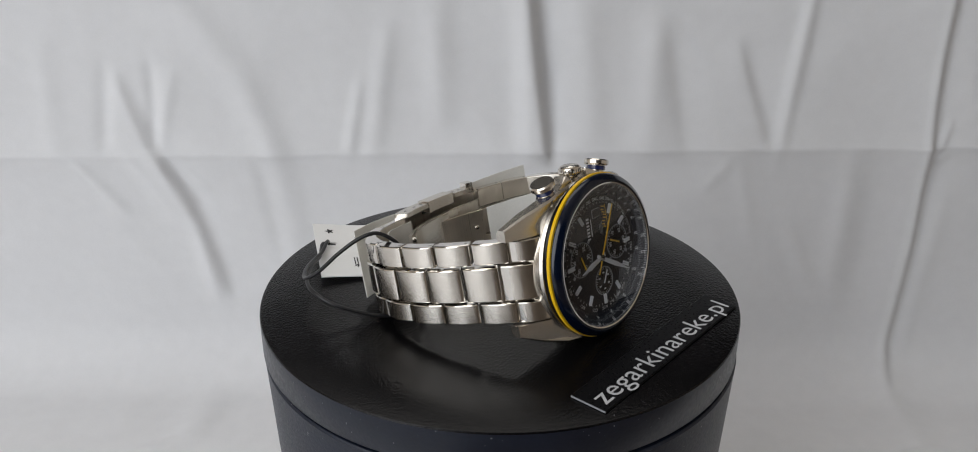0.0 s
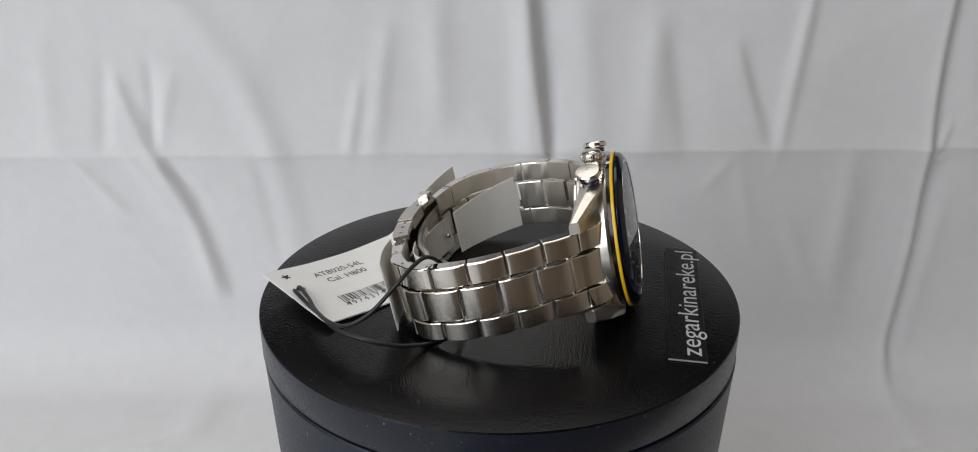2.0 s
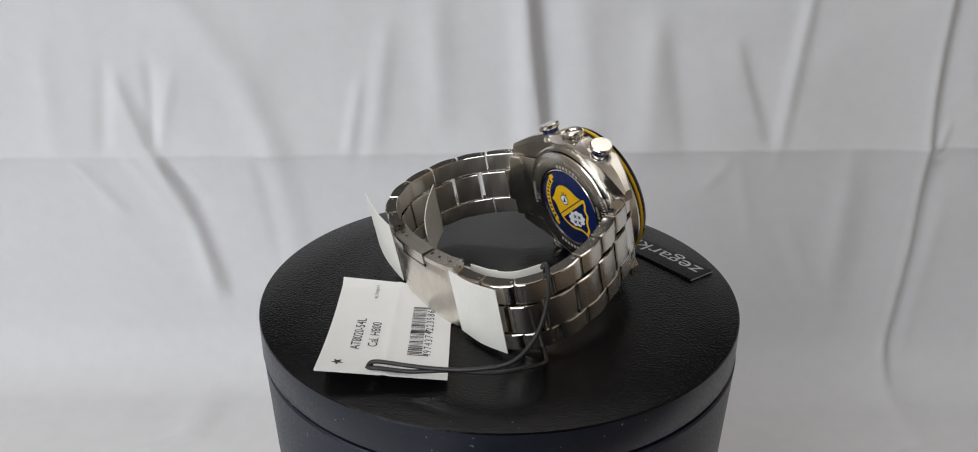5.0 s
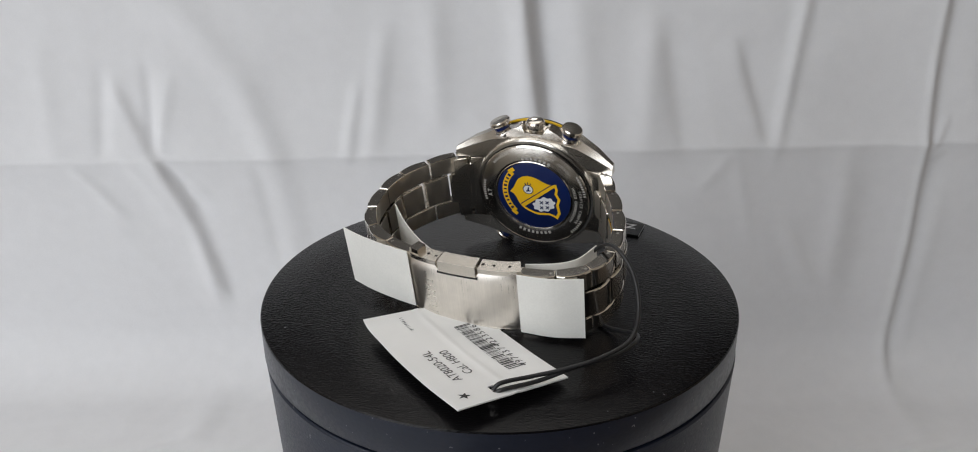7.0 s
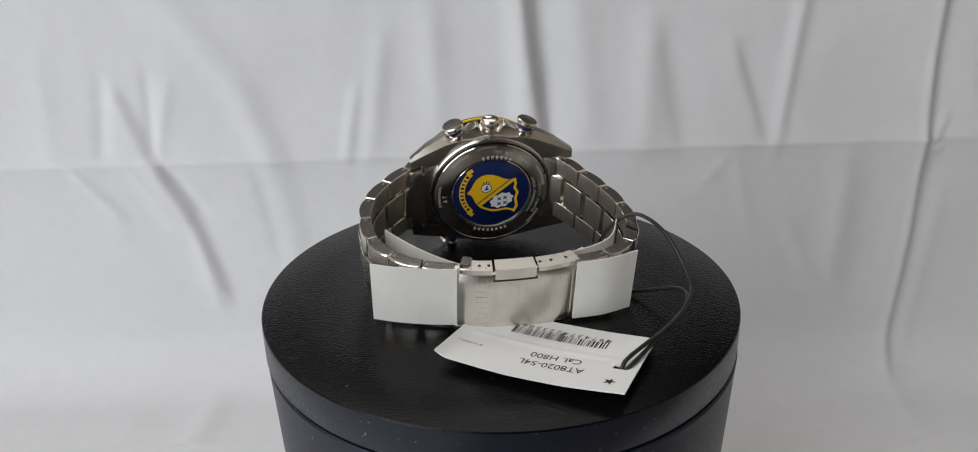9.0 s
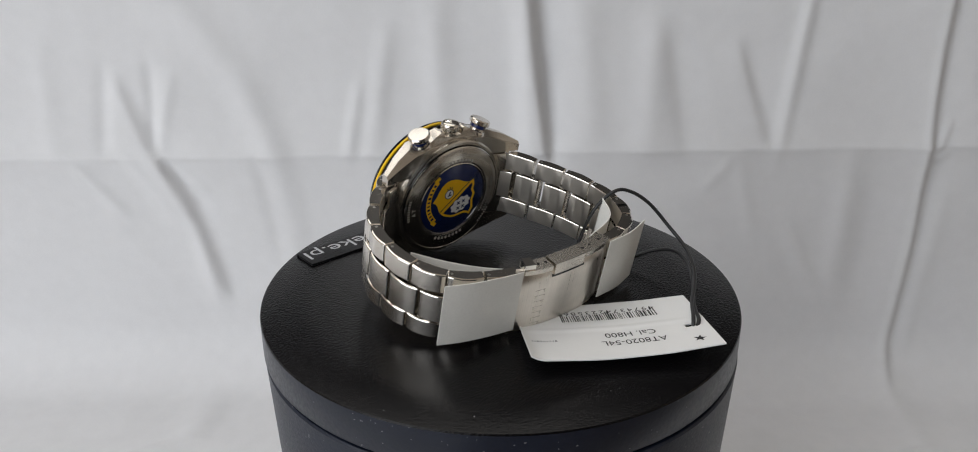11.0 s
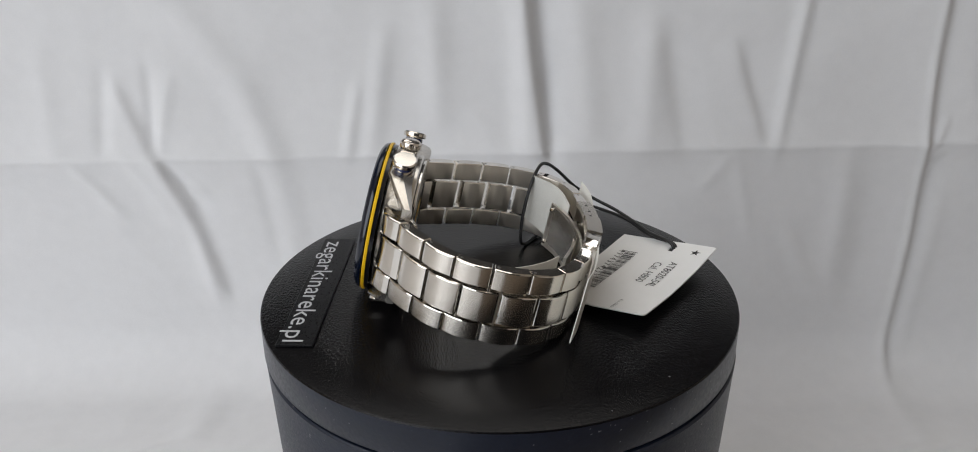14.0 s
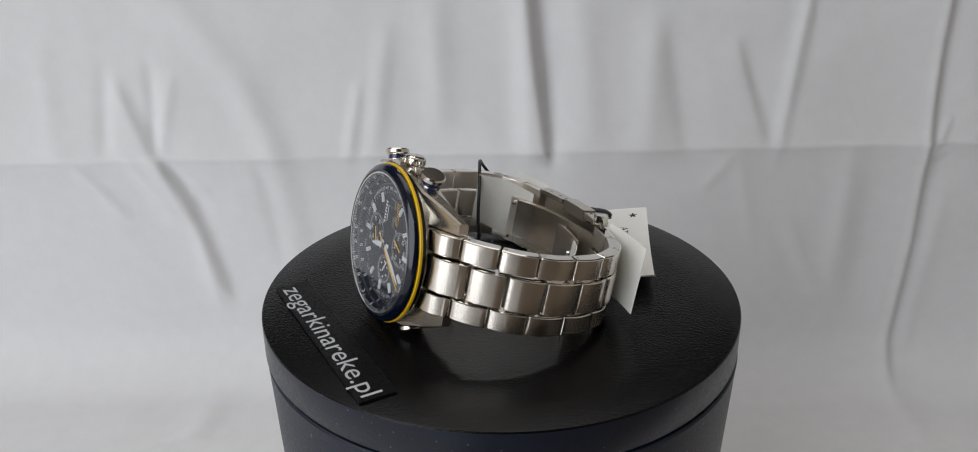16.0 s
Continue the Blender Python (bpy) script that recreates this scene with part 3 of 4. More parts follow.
def dial(watch):
    DY, HZ = 0.5, -1.0
    face = part("dial", lathe([(0.5, DY), (17.2, DY), (17.2, DY + 0.5), (0.5, DY + 0.5)], 96, "y"), dial_mat, watch, "dark navy chronograph dial")
    part("chapter_ring", lathe([(15.3, DY - 0.1), (17.9, DY - 2.6), (18.2, DY - 2.4), (15.5, DY + 0.1)], 96, "y", close=True), dial_mat, watch, "sloping dark ring with slide rule scale").scale = (1.055, 1, 1.055)

    def scale(items, mat, name="scale_print"):
        """Prints bars on the dial, or on the sloping ring where they lie further out."""
        bm = items if isinstance(items, bmesh.types.BMesh) else bars(items)
        for v in bm.verts:
            q = math.hypot(v.co.x, v.co.y)
            v.co.z = 0.05 + (0.1 + (q - 15.3) * 0.96 if q > 15.3 else 0)
        part(name, flat(bm, 0, 0, DY, 0), mat, face)
    face.scale = (1.055, 1, 1.055)
    # slide rule: outer and inner ticks with figures between, too small to read
    scale(around(240, 17.6, 0.10, 0.5, lambda k: k % 10 == 0) + around(24, 17.45, 0.16, 0.8), print_white)
    scale(around(200, 16.4, 0.09, 0.4), print_grey)
    scale(around(120, 15.1, 0.09, 0.35), print_grey)

    def figures(items, mat, name, size):
        """Small lettering round the dial at (text, clock angle, radius); tops point inward below."""
        bm = bmesh.new()
        for text, a, r in items:
            one = letters(text, size, 0.95)
            low = 95 < a % 360 < 265
            m = Matrix.Rotation(radians(-a), 4, "Z") @ Matrix.Translation((0, r, 0)) @ Matrix.Rotation(radians(180 if low else 0), 4, "Z")
            bmesh.ops.transform(one, matrix=m, verts=one.verts)
            join(bm, one)
        scale(bm, mat, name)
    steps = (10, 11, 12, 13, 14, 15, 16, 17, 18, 20, 22, 25, 30, 35, 40, 45, 50, 55, 60, 70, 80, 90)
    figures([(str(k), 73 + 360 * math.log10(k / 10), 17.05) for k in steps], print_white, "outer_figures", 0.72)
    figures([(str(k), 69.5 + 360 * math.log10(k / 10), 15.75) for k in steps], print_white, "inner_figures", 0.62)
    scale(around(60, 13.0, 0.14, 0.5), print_white, "minute_track")
    codes = "LON PAR ATH MOW DXB KHI DEL DAC BKK HKG TYO ADL SYD NOU AKL".split()
    cities = [(c, 16 + 11.1 * k, 14.0) for k, c in enumerate(codes)]
    cities += [(c, a, 14.0) for c, a in (("MDY", 189.5), ("HNL", 202.6), ("ANC", 215.6), ("LAX", 234), ("DEN", 247), ("CHI", 259), ("NYC", 272), ("CCS", 289), ("RIO", 311), ("FEN", 338), ("PDL", 0))]
    figures(cities, print_white, "city_codes", 0.85)
    for h in range(12):
        if h == 3:
            continue
        x, z = dial_point(30 * h, 11.8)
        bm = box(2.5, 0.5, 0.42, 0.1, 1, (0, 0, 0.28))
        join(bm, box(2.5, 0.5, 0.42, 0.1, 1, (0, 0, -0.28)))
        part("hour_marker", bm, [print_white], face, m=mpose(x, DY - 0.25, z, 0, 30 * h, 0))
    # three small dials
    for x, z, rad, hand_turn in ((7.8, 0.9, 4.4, 25), (-7.3, 0.9, 4.4, 250), (0.6, -7.2, 3.7, 120)):
        sub = part("sub_dial", ring(rad - 0.22, rad, y=DY - 0.12), print_grey, face, "silver-rimmed sub-dial", m=mpose(x, 0, z))
        part("sub_dial_face", lathe([(0.2, DY - 0.03), (rad - 0.15, DY - 0.03), (rad - 0.15, DY)], 40, "y"), black_gloss, sub)
        part("sub_dial_scale", flat(bars(around(30, rad - 0.6, 0.12, 0.5) + [(q * math.sin(radians(a)), q * math.cos(radians(a)), 0.42, 0.75, 0) for a in range(30, 360, 60) for q in (rad - 1.6,)]) if rad < 4 else bars(around(30, rad - 0.6, 0.12, 0.5)), 0, 0, DY - 0.06, 0), print_white, sub)
        if rad > 4:
            for k in range(1, 7):
                q, a = rad - 1.6, radians(60 * k)
                part("sub_dial_figure", flat(letters(str(10 * k), 1.0, 0.9), -q * math.cos(a), q * math.sin(a), DY - 0.06, 0), print_white, sub)
        if rad > 4:
            part("corner_plate", flat(bars([(c * (rad + 0.05), d * (rad + 0.05) * 0.8, 0.9, 0.9, 45) for c in (-0.8, 0.8) for d in (-1, 1)]), 0, 0, DY - 0.02, 0), print_grey, sub)
        bm = box(rad * 0.95, 0.15, 0.42, 0.05, 1, (-rad * 0.3, DY - 0.3, 0))
        part("sub_dial_hand", bm, yellow_print if rad > 4 else print_white, sub, m=mpose(0, 0, 0, 0, hand_turn, 0))
    # date window, maker's mark as bars and the yellow script as strokes
    bm = box(3.2, 0.2, 2.3, 0.1, 1)
    date = part("date_window", bm, print_grey, face, m=mpose(0.4, DY - 0.05, 10.6))
    part("date_disc", box(2.8, 0.1, 1.9, 0, 1, (0, -0.1, 0)), print_black, date)
    part("maker_mark", flat(bars([(k * 0.85 - 2.55, 0, 0.5, 1.15, 0) for k in range(7)] + [(0, -1.3, 4.4, 0.4, 0)]), -3.2, 7.4, DY - 0.06, 0), print_white, face)
    part("script_mark", flat(bars([(k * 0.75 - 2.8, 0.4 * math.sin(k * 1.3), 0.28, 1.25, -18) for k in range(8)] + [(0, -1.0, 5.6, 0.22, 4)]), 3.6, 9.0, DY - 0.06, 0), yellow_print, face)
    part("small_print", flat(bars([(0, 0.5 * k, 3.6 - 0.6 * k, 0.18, 0) for k in range(3)]), 2.4, 6.2, DY - 0.06, 0), print_grey, face)

    def hand(name, a, length, w, y, mat, tail=2.0):
        bm = prism(((-length, 0.12), (-length * 0.55, w / 2), (tail, w / 3), (tail, -w / 3), (-length * 0.55, -w / 2), (-length, -0.12)), lambda x, z: y - 0.1, lambda x, z: y + 0.1, 0.04)
        return part(name, bm, mat, watch, m=mpose(0, 0, HZ, 0, a, 0))
    hand("hour_hand", 347, 8.6, 1.5, DY - 0.4, print_white)
    hand("minute_hand", 211, 13.0, 1.3, DY - 0.65, print_white)
    hand("seconds_hand", 118, 14.6, 0.42, DY - 0.9, yellow_print, 4.5)
    part("hand_hub", lathe([(0.01, DY - 1.2), (0.9, DY - 1.1), (0.9, DY - 0.2)], 24, "y"), polished, watch, m=mpose(0, 0, HZ))


def case(watch):
    part("bezel", lathe([(19.0, -1.7), (19.2, -2.35), (19.7, -2.4), (20.8, -1.75), (21.3, -1.05), (21.35, -0.5), (20.6, -0.35), (19.0, -0.35)], 128, "y", close=True), navy_metal, watch, "glossy navy blue bezel ring")
    part("crystal_ring", lathe([(18.7, -1.7), (18.75, -2.32), (19.1, -2.38), (19.2, -1.7)], 96, "y", close=True), polished, watch, "thin steel ring round the crystal")
    part("bezel_band", lathe([(20.5, -0.15), (21.5, -0.1), (21.65, 0.1), (21.6, 0.72), (20.6, 0.8)], 128, "y", close=True), yellow, watch, "bright yellow ring under the bezel")
    # black ring in the gap between yellow band and case
    part("black_gap_ring", lathe([(20.4, 0.78), (21.2, 0.8), (21.2, 1.8), (20.3, 1.9)], 128, "y", close=True), black_gloss, watch)
    dome = lathe([(0.01, -2.62), (6, -2.58), (12, -2.47), (18.8, -2.22)], 96, "y")
    bmesh.ops.delete(dome, geom=[f for f in dome.faces if len(f.verts) > 4 and f.calc_center_median().y > -2.4], context="FACES_ONLY")
    for f in dome.faces:
        if f.normal.y > 0:
            f.normal_flip()
    crystal = part("crystal", dome, glass, watch, "clear reflective watch crystal", smooth=80)
    crystal.visible_shadow = False
    body = part("case_body", lathe([(19.5, 0.5), (20.6, 0.6), (20.9, 1.4), (20.6, 4.4), (19.9, 6.6), (19.4, 7.4), (10, 7.4)], 128, "y"), case_steel, watch, "brushed steel watch case", smooth=25)
    # lugs run on from the case's flank; the back edge is broadly chamfered
    edge = [(3.0, 20.4), (8.5, 20.2), (14.0, 19.0), (20.0, 16.9), (25.2, 14.2)]
    inside = [(25.2, 11.15), (20.0, 11.15), (15.0, 11.6), (9.0, 15.5), (3.0, 17.0)]
    for sx in (1, -1):
        for sz in (1, -1):
            bm = bmesh.new()
            layers = []
            for y, shrink in ((0.75, 0.5), (1.25, 0.0), (4.6, 0.0), (7.5, 1.6)):
                loop = []
                for i, (x, z) in enumerate(edge + inside):
                    outer = i < len(edge)
                    fall = max(0, x - 15.0)
                    drop = fall * (0.60 if y < 2 else 0.42 if y < 5 else 0.20)
                    zz = z - shrink * (1.0 if x < 24 else 0.55) if outer else z
                    loop.append(bm.verts.new((x * sx, y + drop, zz * sz)))
                layers.append(loop)
            m = len(layers[0])
            for la, lb in zip(layers, layers[1:]):
                for i in range(m):
                    bm.faces.new((la[i], la[(i + 1) % m], lb[(i + 1) % m], lb[i]))
            bm.faces.new(layers[0])
            bm.faces.new(layers[-1][::-1])
            sharp = [e for e in bm.edges if len(e.link_faces) == 2 and e.calc_face_angle(0) > 0.5]
            bmesh.ops.bevel(bm, geom=sharp, offset=0.22, segments=2, affect="EDGES", profile=0.5)
            part("lug", bm, [case_steel], body, smooth=28)
    # solid end pieces between the lugs, with a tongue for the first link
    for sx in (1, -1):
        tip = 27.4 if sx > 0 else 25.6
        outline = [(16.5, 10.9), (20.6, 10.9), (20.6, 8.2), (22.0, 8.2), (22.0, 10.6), (tip - 1.9, 10.6), (tip - 1.9, 5.2), (tip, 5.2)]
        outline += [(x, -z) for x, z in outline[::-1]]
        bm = prism([(x * sx, z) for x, z in outline], lambda x, z: 5.4 + max(0, abs(x) - 18) * 0.70, lambda x, z: 7.9 + max(0, abs(x) - 18) * 0.5, 0.2)
        part("end_piece", bm, [case_steel], body, "solid brushed end piece of bracelet")
        for sz in (1, -1):
            pin = lathe([(0.55, 8.0 * sz), (0.55, 11.2 * sz)], 12, "z")
            part("spring_bar", pin, polished, body, m=mpose(21.3 * sx, 8.3, 0))
    guard = [(-12.5, 17.0), (-10.6, 19.6), (-7.0, 20.9), (-4.6, 22.6), (-3.5, 22.2), (-3.2, 20.2), (3.2, 20.2), (3.5, 22.2), (4.6, 22.6), (7.0, 20.9), (10.6, 19.6), (12.5, 17.0)]
    part("crown_guard", prism(guard, lambda x, z: 1.5 + max(0, z - 20.5) * 0.45, lambda x, z: 7.3 - max(0, z - 18.5) * 0.35, 0.35), case_steel, body)
    crown = part("crown", lathe([(2.0, 19.5), (2.0, 21.6), (2.7, 21.8), (2.85, 22.1), (2.85, 23.6), (2.5, 24.1), (2.2, 24.25), (0.6, 24.35)], 48, "z"), cap_steel, watch, "polished fluted crown", m=mpose(0, 4.4, 0))
    for k in range(24):
        part("flute", box(0.3, 0.32, 1.4, 0.1, 1, (2.85, 0, 22.9)), polished, crown, m=pose(0, 0, 0, 0, 0, 15 * k))
    for a, big in ((-29, 1.0), (29, 1.0), (180 - 33, 0.92)):
        lean = a * 0.66 if big == 1 else a
        root = Matrix.Rotation(radians(a), 4, "Y") @ Vector((0, 0, 21.5 * MM))
        m = Matrix.Translation(root + Vector((0, 4.4 * MM, 0))) @ Matrix.Rotation(radians(lean), 4, "Y") @ mpose(0, 0, -21.5)
        tip = 25.9 if big == 1 else 25.1
        push = part("pusher", lathe([(3.0 * big, 19.3), (3.0 * big, tip - 4.3), (2.75 * big, tip - 3.9), (2.2 * big, tip - 3.8), (2.2 * big, tip - 1.7),
                                     (3.05 * big, tip - 1.62), (3.3 * big, tip - 1.3), (3.3 * big, tip - 0.45), (2.95 * big, tip - 0.1), (0.4, tip)], 48, "z"), cap_steel, watch, "polished steel push button", m=m)
        part("pusher_ring", lathe([(2.2 * big, tip - 3.0), (2.5 * big, tip - 2.9), (2.5 * big, tip - 1.9), (2.2 * big, tip - 1.8)], 40, "z", close=True), navy_print, push, "thin navy ring")


def case_back(watch):
    back = part("case_back", lathe([(19.5, 7.0), (19.4, 8.3), (19.0, 8.7), (18.3, 8.75), (18.15, 8.6), (17.9, 8.6), (17.7, 9.4), (17.4, 9.6), (13.5, 9.95), (13.1, 10.05), (12.7, 9.9), (12.3, 9.72), (3, 9.7)], 160, "y"), satin, watch, "engraved steel case back")
    # two polished rings; the black one paints the shade of a groove
    for r0, r1, y, mat in ((17.5, 17.95, 9.35, polished), (18.05, 18.3, 8.68, black_gloss), (12.15, 12.75, 9.78, polished)):
        part("turned_ring", lathe([(r0, y - 0.4), (r0, y + 0.12), ((r0 + r1) / 2, y + 0.24), (r1, y + 0.05), (r1, y - 0.4)], 128, "y", close=True), mat, back)
    part("medallion", lathe([(12.1, 9.72), (11.9, 9.82), (0.5, 9.82)], 96, "y"), navy_print, back, "navy enamel medallion with a shield")

    def back_draw(bm, x, z, y):
        """Lays an xy drawing on the case back, right along -x (towards 12) and up along z."""
        m = Matrix(((-1, 0, 0, x), (0, 0, 1, y), (0, 1, 0, z), (0, 0, 0, 1)))
        bmesh.ops.transform(bm, matrix=m, verts=bm.verts)
        return bm

    def poly(points):
        bm = bmesh.new()
        bm.faces.new([bm.verts.new((x, y, 0)) for x, y in points])
        return bm

    edge = [(-7.9, 0.7), (-6.5, 2.5), (-5.7, 4.3), (-4.8, 5.8), (-3.3, 6.9), (-1.6, 7.3), (0.2, 7.1), (1.9, 6.5), (3.4, 5.7), (5.0, 5.1), (6.4, 5.1), (7.6, 5.5), (8.1, 3.5), (7.8, 1.9), (8.8, 0.0),
            (8.2, -2.2), (8.7, -5.2), (7.6, -7.6), (6.4, -6.8), (5.0, -6.4), (3.2, -6.6), (1.7, -6.8), (0.0, -6.6), (-1.6, -6.0), (-3.0, -5.3), (-4.1, -4.4), (-5.2, -2.8), (-5.8, -1.2), (-6.7, 0.1)]
    part("shield", back_draw(poly(edge), 0, 0, 9.87), yellow_print, back, "yellow shield")
    inner = [(7.0, 4.3), (7.3, 3.2), (6.9, 1.8), (7.9, 0.0), (7.3, -2.2), (7.8, -5.0), (7.1, -6.4), (6.3, -6.0), (5.0, -5.6), (3.2, -5.8), (1.7, -6.0), (0.0, -5.8), (-1.6, -5.2), (-3.2, -4.3)]
    part("shield_field", back_draw(poly(inner), 0, 0, 9.90), navy_print, back)
    cloud = [(3.3 + (3.6 + 0.28 * math.sin(a * 9)) * math.cos(a), -2.6 + (2.6 + 0.25 * math.sin(a * 9)) * math.sin(a) + 0.22 * 3.6 * math.cos(a)) for a in np.linspace(0, 2 * math.pi, 54, endpoint=False)]
    part("shield_cloud", back_draw(poly(cloud), 0, 0, 9.93), print_white, back, "white cloud shape")
    for x, y in ((2.5, -2.0), (4.4, -1.7), (2.5, -3.9), (4.4, -3.6)):
        part("small_cross", back_draw(bars([(x, y, 1.5, 0.36, 45), (x, y, 1.5, 0.36, -45)]), 0, 0, 9.96), navy_print, back)
    part("shield_line", back_draw(bars([(1.0, 0.95, 14.2, 0.32, 39)]), 0, 0, 9.91), navy_print, back)

    def oval(x, y, rx, ry):
        return poly([(x + rx * math.cos(a), y + ry * math.sin(a)) for a in np.linspace(0, 2 * math.pi, 32, endpoint=False)])
    part("crest", back_draw(oval(-1.7, 2.3, 1.75, 1.7), 0, 0, 9.91), navy_print, back)
    part("crest_disc", back_draw(oval(-1.7, 2.3, 1.5, 1.45), 0, 0, 9.94), print_white, back)
    part("crest_figure", back_draw(bars([(-1.6, 2.5, 0.5, 1.5, -15), (-1.6, 1.8, 1.5, 0.4, 10)]), 0, 0, 9.97), navy_print, back)
    part("crest_crown", back_draw(bars([(-2.5, 4.2, 0.3, 0.9, 25), (-1.7, 4.5, 0.3, 0.9, 0), (-0.9, 4.2, 0.3, 0.9, -25)]), 0, 0, 9.91), navy_print, back)
    band = [(1.0 + r * math.cos(radians(a)), 0.9 + r * math.sin(radians(a))) for r, way in ((9.55, 1), (11.35, -1)) for a in range(137, 226, 4)[::way]]
    part("scroll", back_draw(poly(band), 0, 0, 9.88), yellow_print, back, "curved yellow scroll")
    tail = ((-6.9, 8.6, 2.2, 1.3, 35), (-6.7, -7.0, 2.2, 1.3, -40))
    part("scroll_end", back_draw(bars(tail[:1]), 0, 0, 9.86), yellow_print, back)
    part("scroll_end", back_draw(bars(tail[1:]), 0, 0, 9.86), yellow_print, back)
    for k in range(10):
        a = radians(146 + 7.8 * k)
        part("scroll_mark", back_draw(bars([(1.0 + 10.45 * math.cos(a), 0.9 + 10.45 * math.sin(a), 1.05, 0.55 if k % 3 else 0.8, math.degrees(a))]), 0, 0, 9.92), navy_print, back)
    # engraving that can be read follows the edge; the rest are plain bars
    def engrave(text, centre, r, size, y):
        step = math.degrees(size * 0.92 / r)
        spot = 0
        for word in text.split():
            bm = bmesh.new()
            for ch in word:
                a = radians(centre - step * (spot - (len(text) - 1) / 2))
                one = letters(ch, size, 0.85)
                bmesh.ops.transform(one, matrix=Matrix.Translation((r * math.cos(a), r * math.sin(a), 0)) @ Matrix.Rotation(a - math.pi / 2, 4, "Z"), verts=one.verts)
                join(bm, one)
                spot += 1
            spot += 1
            part("engraved_word", back_draw(bm, 0, 0, y), engraved, back)
    engrave("SAPPHIRE", 96, 16.9, 0.9, 9.69)
    engrave("ST. STEEL", 56, 16.9, 0.9, 9.69)
    engrave("DO NOT OPEN!", 62, 15.2, 1.25, 9.83)
    engrave("SERVICE CENTER", -8, 15.4, 1.0, 9.81)
    engrave("WORLD CHRONOGRAPH", -6, 13.8, 0.85, 10.0)
    engrave("AT", 183, 14.6, 1.7, 9.89)

    def marks(r, w, h, angles, y):
        """Engraving too worn to read, as separate bars."""
        me = finish("engraved_bar", back_draw(bars([(0, 0, w, h, 0)]), 0, 0, 0), engraved)
        for a in angles:
            ob = new("engraved_bar", me)
            ob.parent = back
            ob.matrix_basis = mpose(-r * math.cos(radians(a)), y, r * math.sin(radians(a)), 0, a - 90, 0)
    marks(13.5, 0.8, 1.25, range(66, 108, 6), 10.02)
    marks(13.7, 0.75, 1.2, range(248, 296, 6), 10.0)
    marks(16.6, 0.45, 0.9, range(168, 194, 3), 9.71)
    marks(16.4, 0.4, 0.8, range(118, 140, 3), 9.73)
    marks(16.8, 0.4, 0.8, list(range(8, 34, 3)) + list(range(316, 336, 3)), 9.70)


def protective_film(watch):
    """White paper sleeves left on the bracelet at both sides of the clasp."""
    outer, _ = spline(((16.6, 60.5), (24, 59.6), (32, 58.0), (38.7, 55.9)), 20)
    part("film", ribbon(outer, lambda u: -7.2 + 1.0 * u, lambda u: 12.0 + 0.7 * u, 0.25), paper, watch, "white protective paper on bracelet")
    outer, _ = spline(((-15.2, 61.4), (-24, 61.0), (-32.4, 58.9)), 20)
    part("film", ribbon(outer, lambda u: -8.2, lambda u: 11.4 + 0.4 * u, 0.25), paper, watch, "white protective paper on bracelet")
    inner, _ = spline(((13.5, 51.2), (20, 47.5), (27, 42.0), (33.6, 35.2)), 20)
    part("film", ribbon(inner, lambda u: -7.5 - 1.5 * u, lambda u: 5.6 + 2.4 * u, 0.25), paper, watch, "white protective paper inside bracelet")
    inner, _ = spline(((-15, 54.5), (-23, 52.6), (-28, 49.5), (-31.2, 43.2)), 20)
    part("film", ribbon(inner, lambda u: -8.5 + 4.6 * u * u, lambda u: 9.6 + 1.2 * u, 0.25), paper, watch, "white protective paper inside bracelet")


def wrist_watch():
    watch = thing("wrist_watch", "steel chronograph watch with navy dial and yellow ring, lying on side", "watch", WATCH)
    case(watch)
    dial(watch)
    case_back(watch)
    for ob in watch.children:
        kind = ob.name.split(".")[0]
        if kind in ("case_body", "crown", "pusher", "case_back"):
            ob.location.x -= 1.3 * MM
        else:
            ob.location.y -= 1.2 * MM
    bracelet(watch)
    clasp(watch)
    protective_film(watch)
    return watch


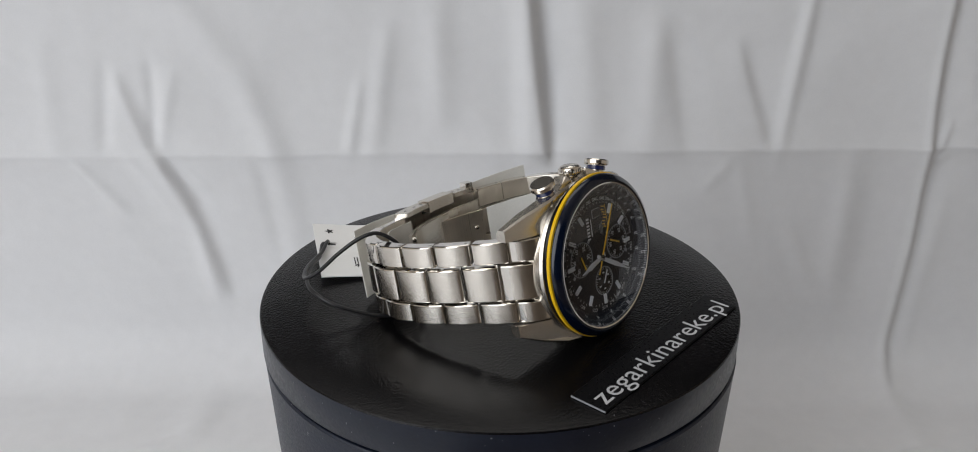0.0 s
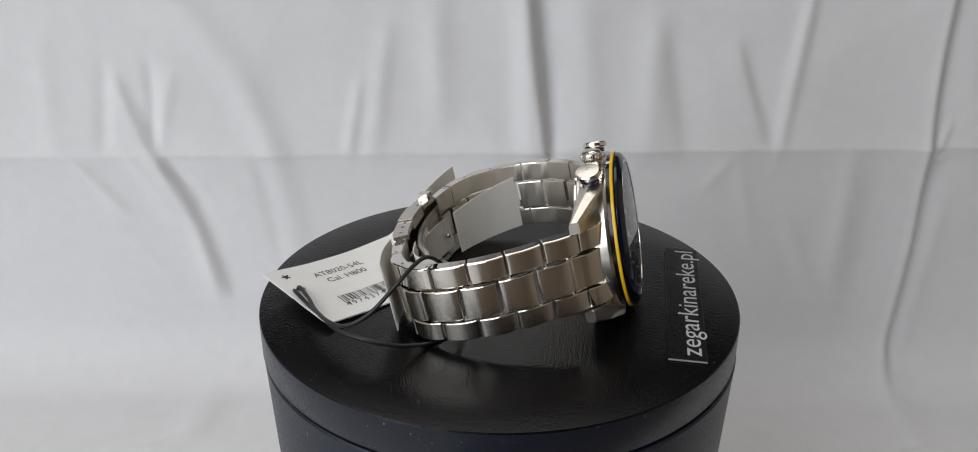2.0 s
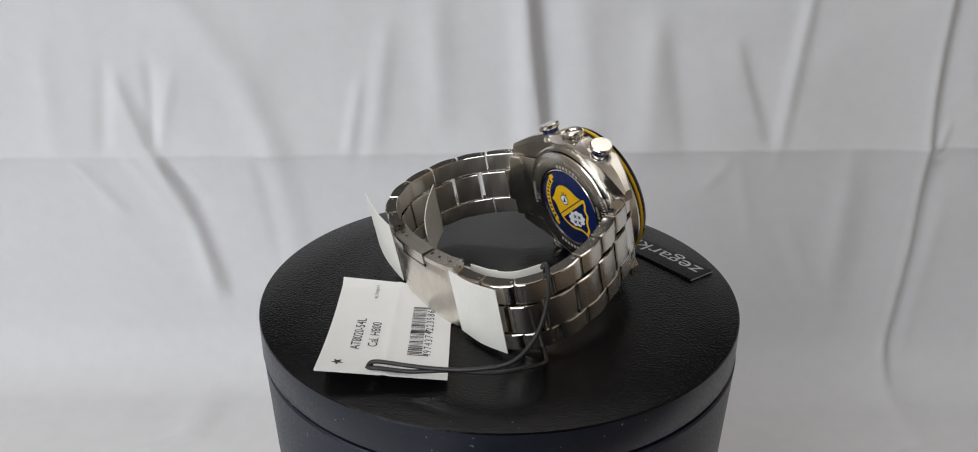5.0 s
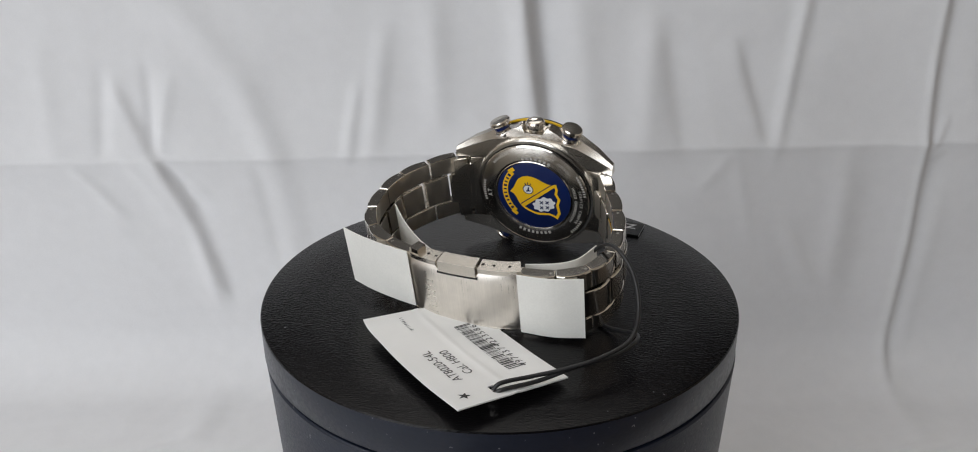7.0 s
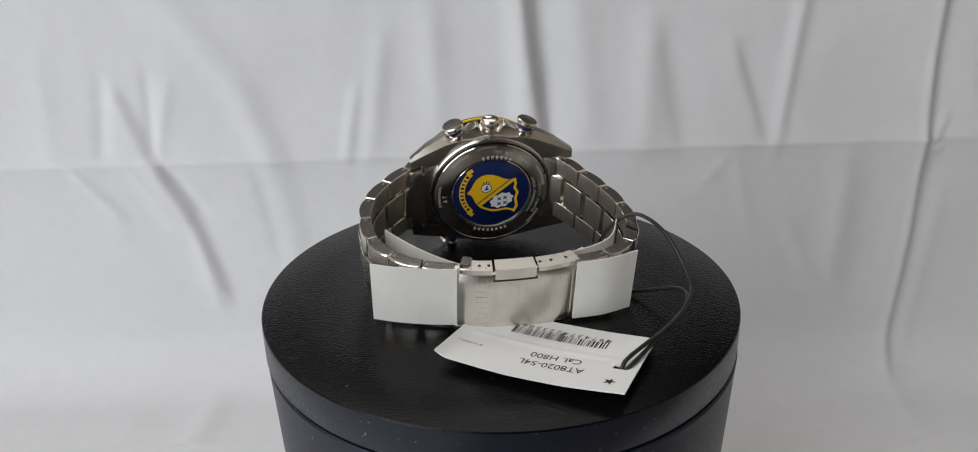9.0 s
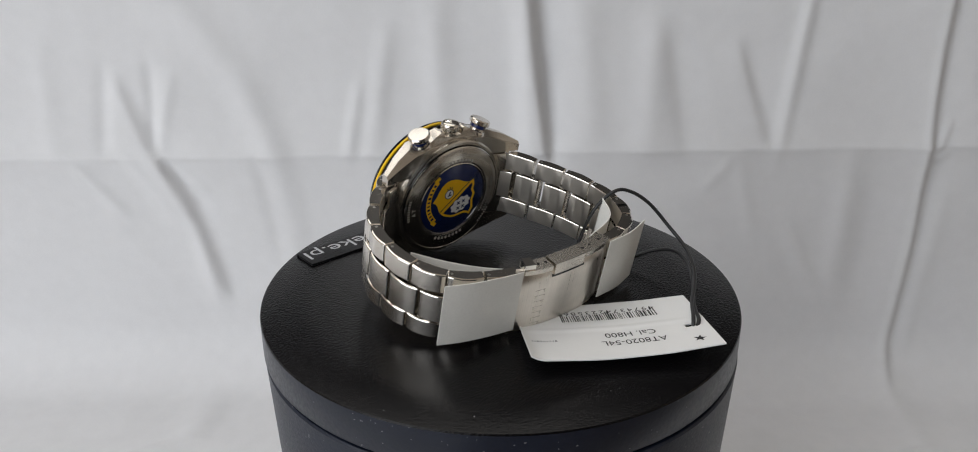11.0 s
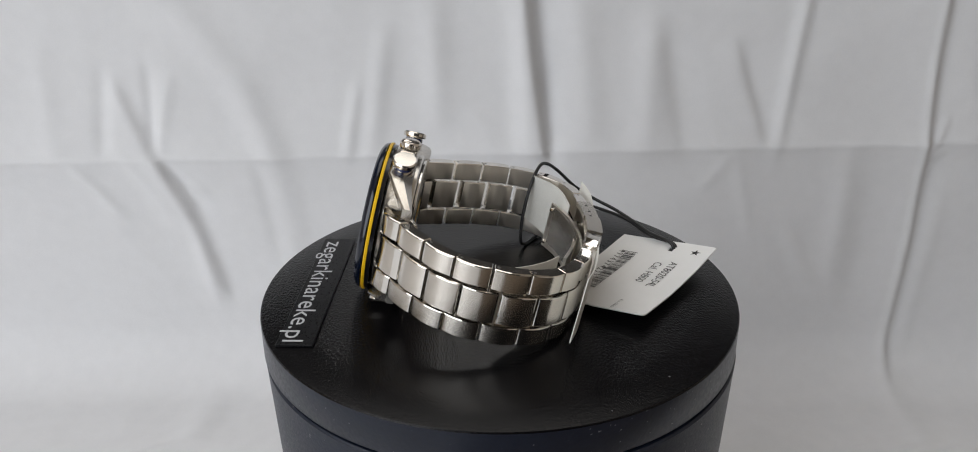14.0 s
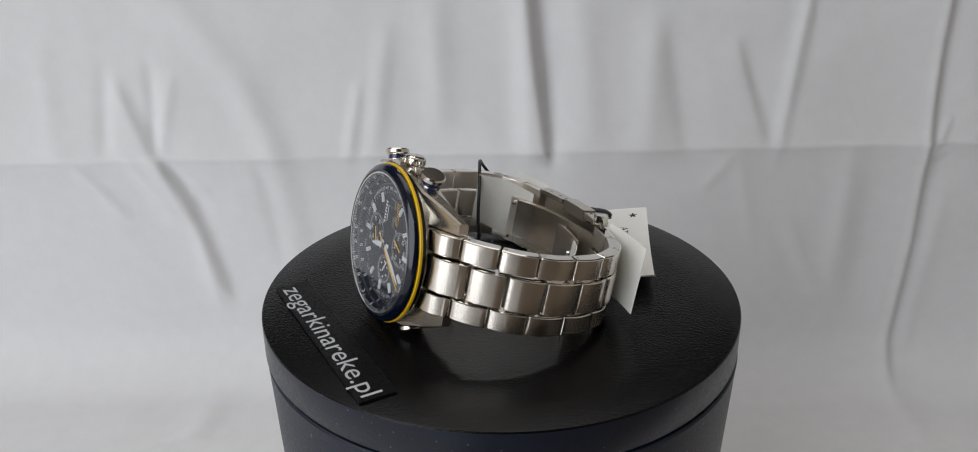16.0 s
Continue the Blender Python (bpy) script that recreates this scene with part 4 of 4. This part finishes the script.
# ---- the tag ----
def price_tag():
    tag = thing("price_tag", "white cardboard swing tag with barcode on black cord", "price tag", mpose(5.0, 40.0, 0))
    A, B, Cn, D = (np.array(p, float) - np.array((5.0, 40.0, 0)) for p in ((2.0, 69.5, 5.8), (33.4, 31.0, 3.6), (-22.0, 48.5, 2.2), (9.4, 10.2, 0.6)))

    def at(u, v, lift=0.0):
        """A place on the bowed card, u along it from the cord's end and v across, in millimetres."""
        a, b = u / 49.5, v / 32.0
        p = (1 - a) * (1 - b) * A + a * (1 - b) * B + (1 - a) * b * Cn + a * b * D
        z = p[2] - 1.6 * math.sin(math.pi * min(max(a, 0), 1)) * (1 - 0.5 * b) + 0.25 * math.exp(-((v - 16.5) / 0.6) ** 2)
        z += 1.3 * max(0, (u - 45.5) / 4) ** 2 * (1 - b) + 0.04 * math.sin(u * 0.35 + v * 0.2)
        return (p[0], p[1], max(z, 0.45) + lift)

    bm = bmesh.new()
    nu, nv = 40, 40
    sheets = []
    for lift in (0.0, -0.38):
        g = []
        for i in range(nu + 1):
            row = []
            for j in range(nv + 1):
                u, v = 49.5 * i / nu, 32.0 * j / nv
                # one rounded corner at the far end
                cu, cv = max(0, u - 47.5), max(0, v - 30.0)
                if cu > 0 and cv > 0:
                    d = math.hypot(cu, cv)
                    if d > 2:
                        u, v = 47.5 + cu * 2 / d, 30 + cv * 2 / d
                row.append(bm.verts.new(at(u, v, lift)))
            g.append(row)
        sheets.append(g)
    a, b = sheets
    hole = lambda i, j: (i - 3.5) ** 2 + (j - 15.5) ** 2 < 1.6
    for i in range(nu):
        for j in range(nv):
            if hole(i, j):
                continue
            bm.faces.new((a[i][j], a[i + 1][j], a[i + 1][j + 1], a[i][j + 1]))
            bm.faces.new((b[i][j], b[i][j + 1], b[i + 1][j + 1], b[i + 1][j]))
    for i in range(nu):
        for j in (0, nv):
            bm.faces.new((a[i][j], b[i][j], b[i + 1][j], a[i + 1][j]))
    for j in range(nv):
        for i in (0, nu):
            bm.faces.new((a[i][j], a[i][j + 1], b[i][j + 1], b[i][j]))
    part("card", bm, card, tag, "white folded card")

    def printed(bm, u, v, mat, name, turn=0):
        if turn:
            bmesh.ops.rotate(bm, cent=(0, 0, 0), matrix=Matrix.Rotation(radians(turn), 3, "Z"), verts=bm.verts)
        for w in bm.verts:
            w.co = at(u + w.co.x, v - w.co.y, 0.07)
        part(name, bm, mat, tag)

    printed(letters("AT8020-54L", 2.45, 0.95), 21.0, 8.0, print_black, "printed_line")
    printed(letters("Cal. H800", 2.45, 0.95), 21.0, 12.3, print_black, "printed_line")
    printed(letters("4974374223586", 2.0, 1.06, spacing=1.3), 23.2, 26.5, print_black, "printed_digits")
    printed(letters("811196811", 0.95, 1.0, spacing=1.15), 44.3, 10.4, print_black, "printed_digits")
    # the long bars at both ends and in the middle reach down between the digits
    rng = random.Random(11)
    stripes, x = [], -13.2
    while x < 13.2:
        w = rng.choice((0.16, 0.16, 0.33, 0.33, 0.5))
        tall = 5.0 if abs(abs(x) - 12.8) < 0.6 or abs(x) < 0.5 else 3.7
        for k in range(4):
            stripes.append((x + w / 2, -tall / 8 - tall / 4 * k, w, tall / 4 + 0.02, 0))
        x += w + rng.choice((0.17, 0.33, 0.5))
    printed(bars(stripes), 24.0, 21.4, print_black, "barcode")
    star = bmesh.new()
    star.faces.new([star.verts.new(((1.7 if k % 2 == 0 else 0.7) * math.sin(math.pi * k / 5), (1.7 if k % 2 == 0 else 0.7) * math.cos(math.pi * k / 5), 0)) for k in range(10)])
    printed(star, 5.0, 4.8, print_black, "printed_star", 90)
    # cord from the hole round the bracelet and back
    pts = ((-4.6, 58.3, 3.6), (-6.5, 57.4, 5.4), (-14, 54.0, 5.6), (-22, 51.4, 6.6), (-30, 47.8, 8.0), (-36.8, 42.4, 10.0), (-38.8, 36, 14.4), (-37.5, 29.5, 21.0), (-34.0, 24.6, 25.0),
           (-30.6, 21.0, 25.4), (-26.6, 17.0, 20.5), (-24.2, 14.0, 12.0), (-23.0, 12.9, 3.6), (-26.0, 15.4, 0.7), (-31.0, 20.6, 0.7), (-35.0, 25.5, 2.4), (-39.0, 32.0, 5.4), (-38.2, 39.0, 7.2),
           (-33.0, 45.0, 6.8), (-24, 50.2, 6.4), (-15.0, 54.2, 4.4), (-7.5, 58.6, 4.6), (-4.6, 59.2, 3.4))
    cu = bpy.data.curves.new("cord", "CURVE")
    cu.dimensions, cu.bevel_depth, cu.bevel_resolution = "3D", 0.55 * MM, 3
    sp = cu.splines.new("POLY")
    fine, _ = spline(pts, 220)
    sp.points.add(len(fine) - 1)
    for q, p in zip(sp.points, fine):
        q.co = ((p[0] - 5.0) * MM, (p[1] - 40.0) * MM, p[2] * MM, 1)
    cu.materials.append(cord_mat)
    ob = new("cord", cu)
    ob.parent = tag
    tagged(ob, "thin black cord looped round bracelet")
    return tag


cloth_sheet()
room()
DISC = turntable()
STRIP = name_strip()
WRIST = wrist_watch()
TAG = price_tag()


def motions():
    for ob in (DISC, STRIP, WRIST, TAG):
        rest = ob.matrix_basis.copy()
        walk(ob, [(t, Matrix.Rotation(radians(a), 4, "Z") @ rest) for t, a in TURNS])
    # the seconds hand goes on by six degrees a second
    for ob in WRIST.children:
        if ob.name == "seconds_hand":
            place = Matrix.Translation(ob.matrix_basis.translation)
            walk(ob, [(t, place @ Matrix.Rotation(radians(118 + 6 * t), 4, "Y")) for t in range(0, 17, 2)])


motions()
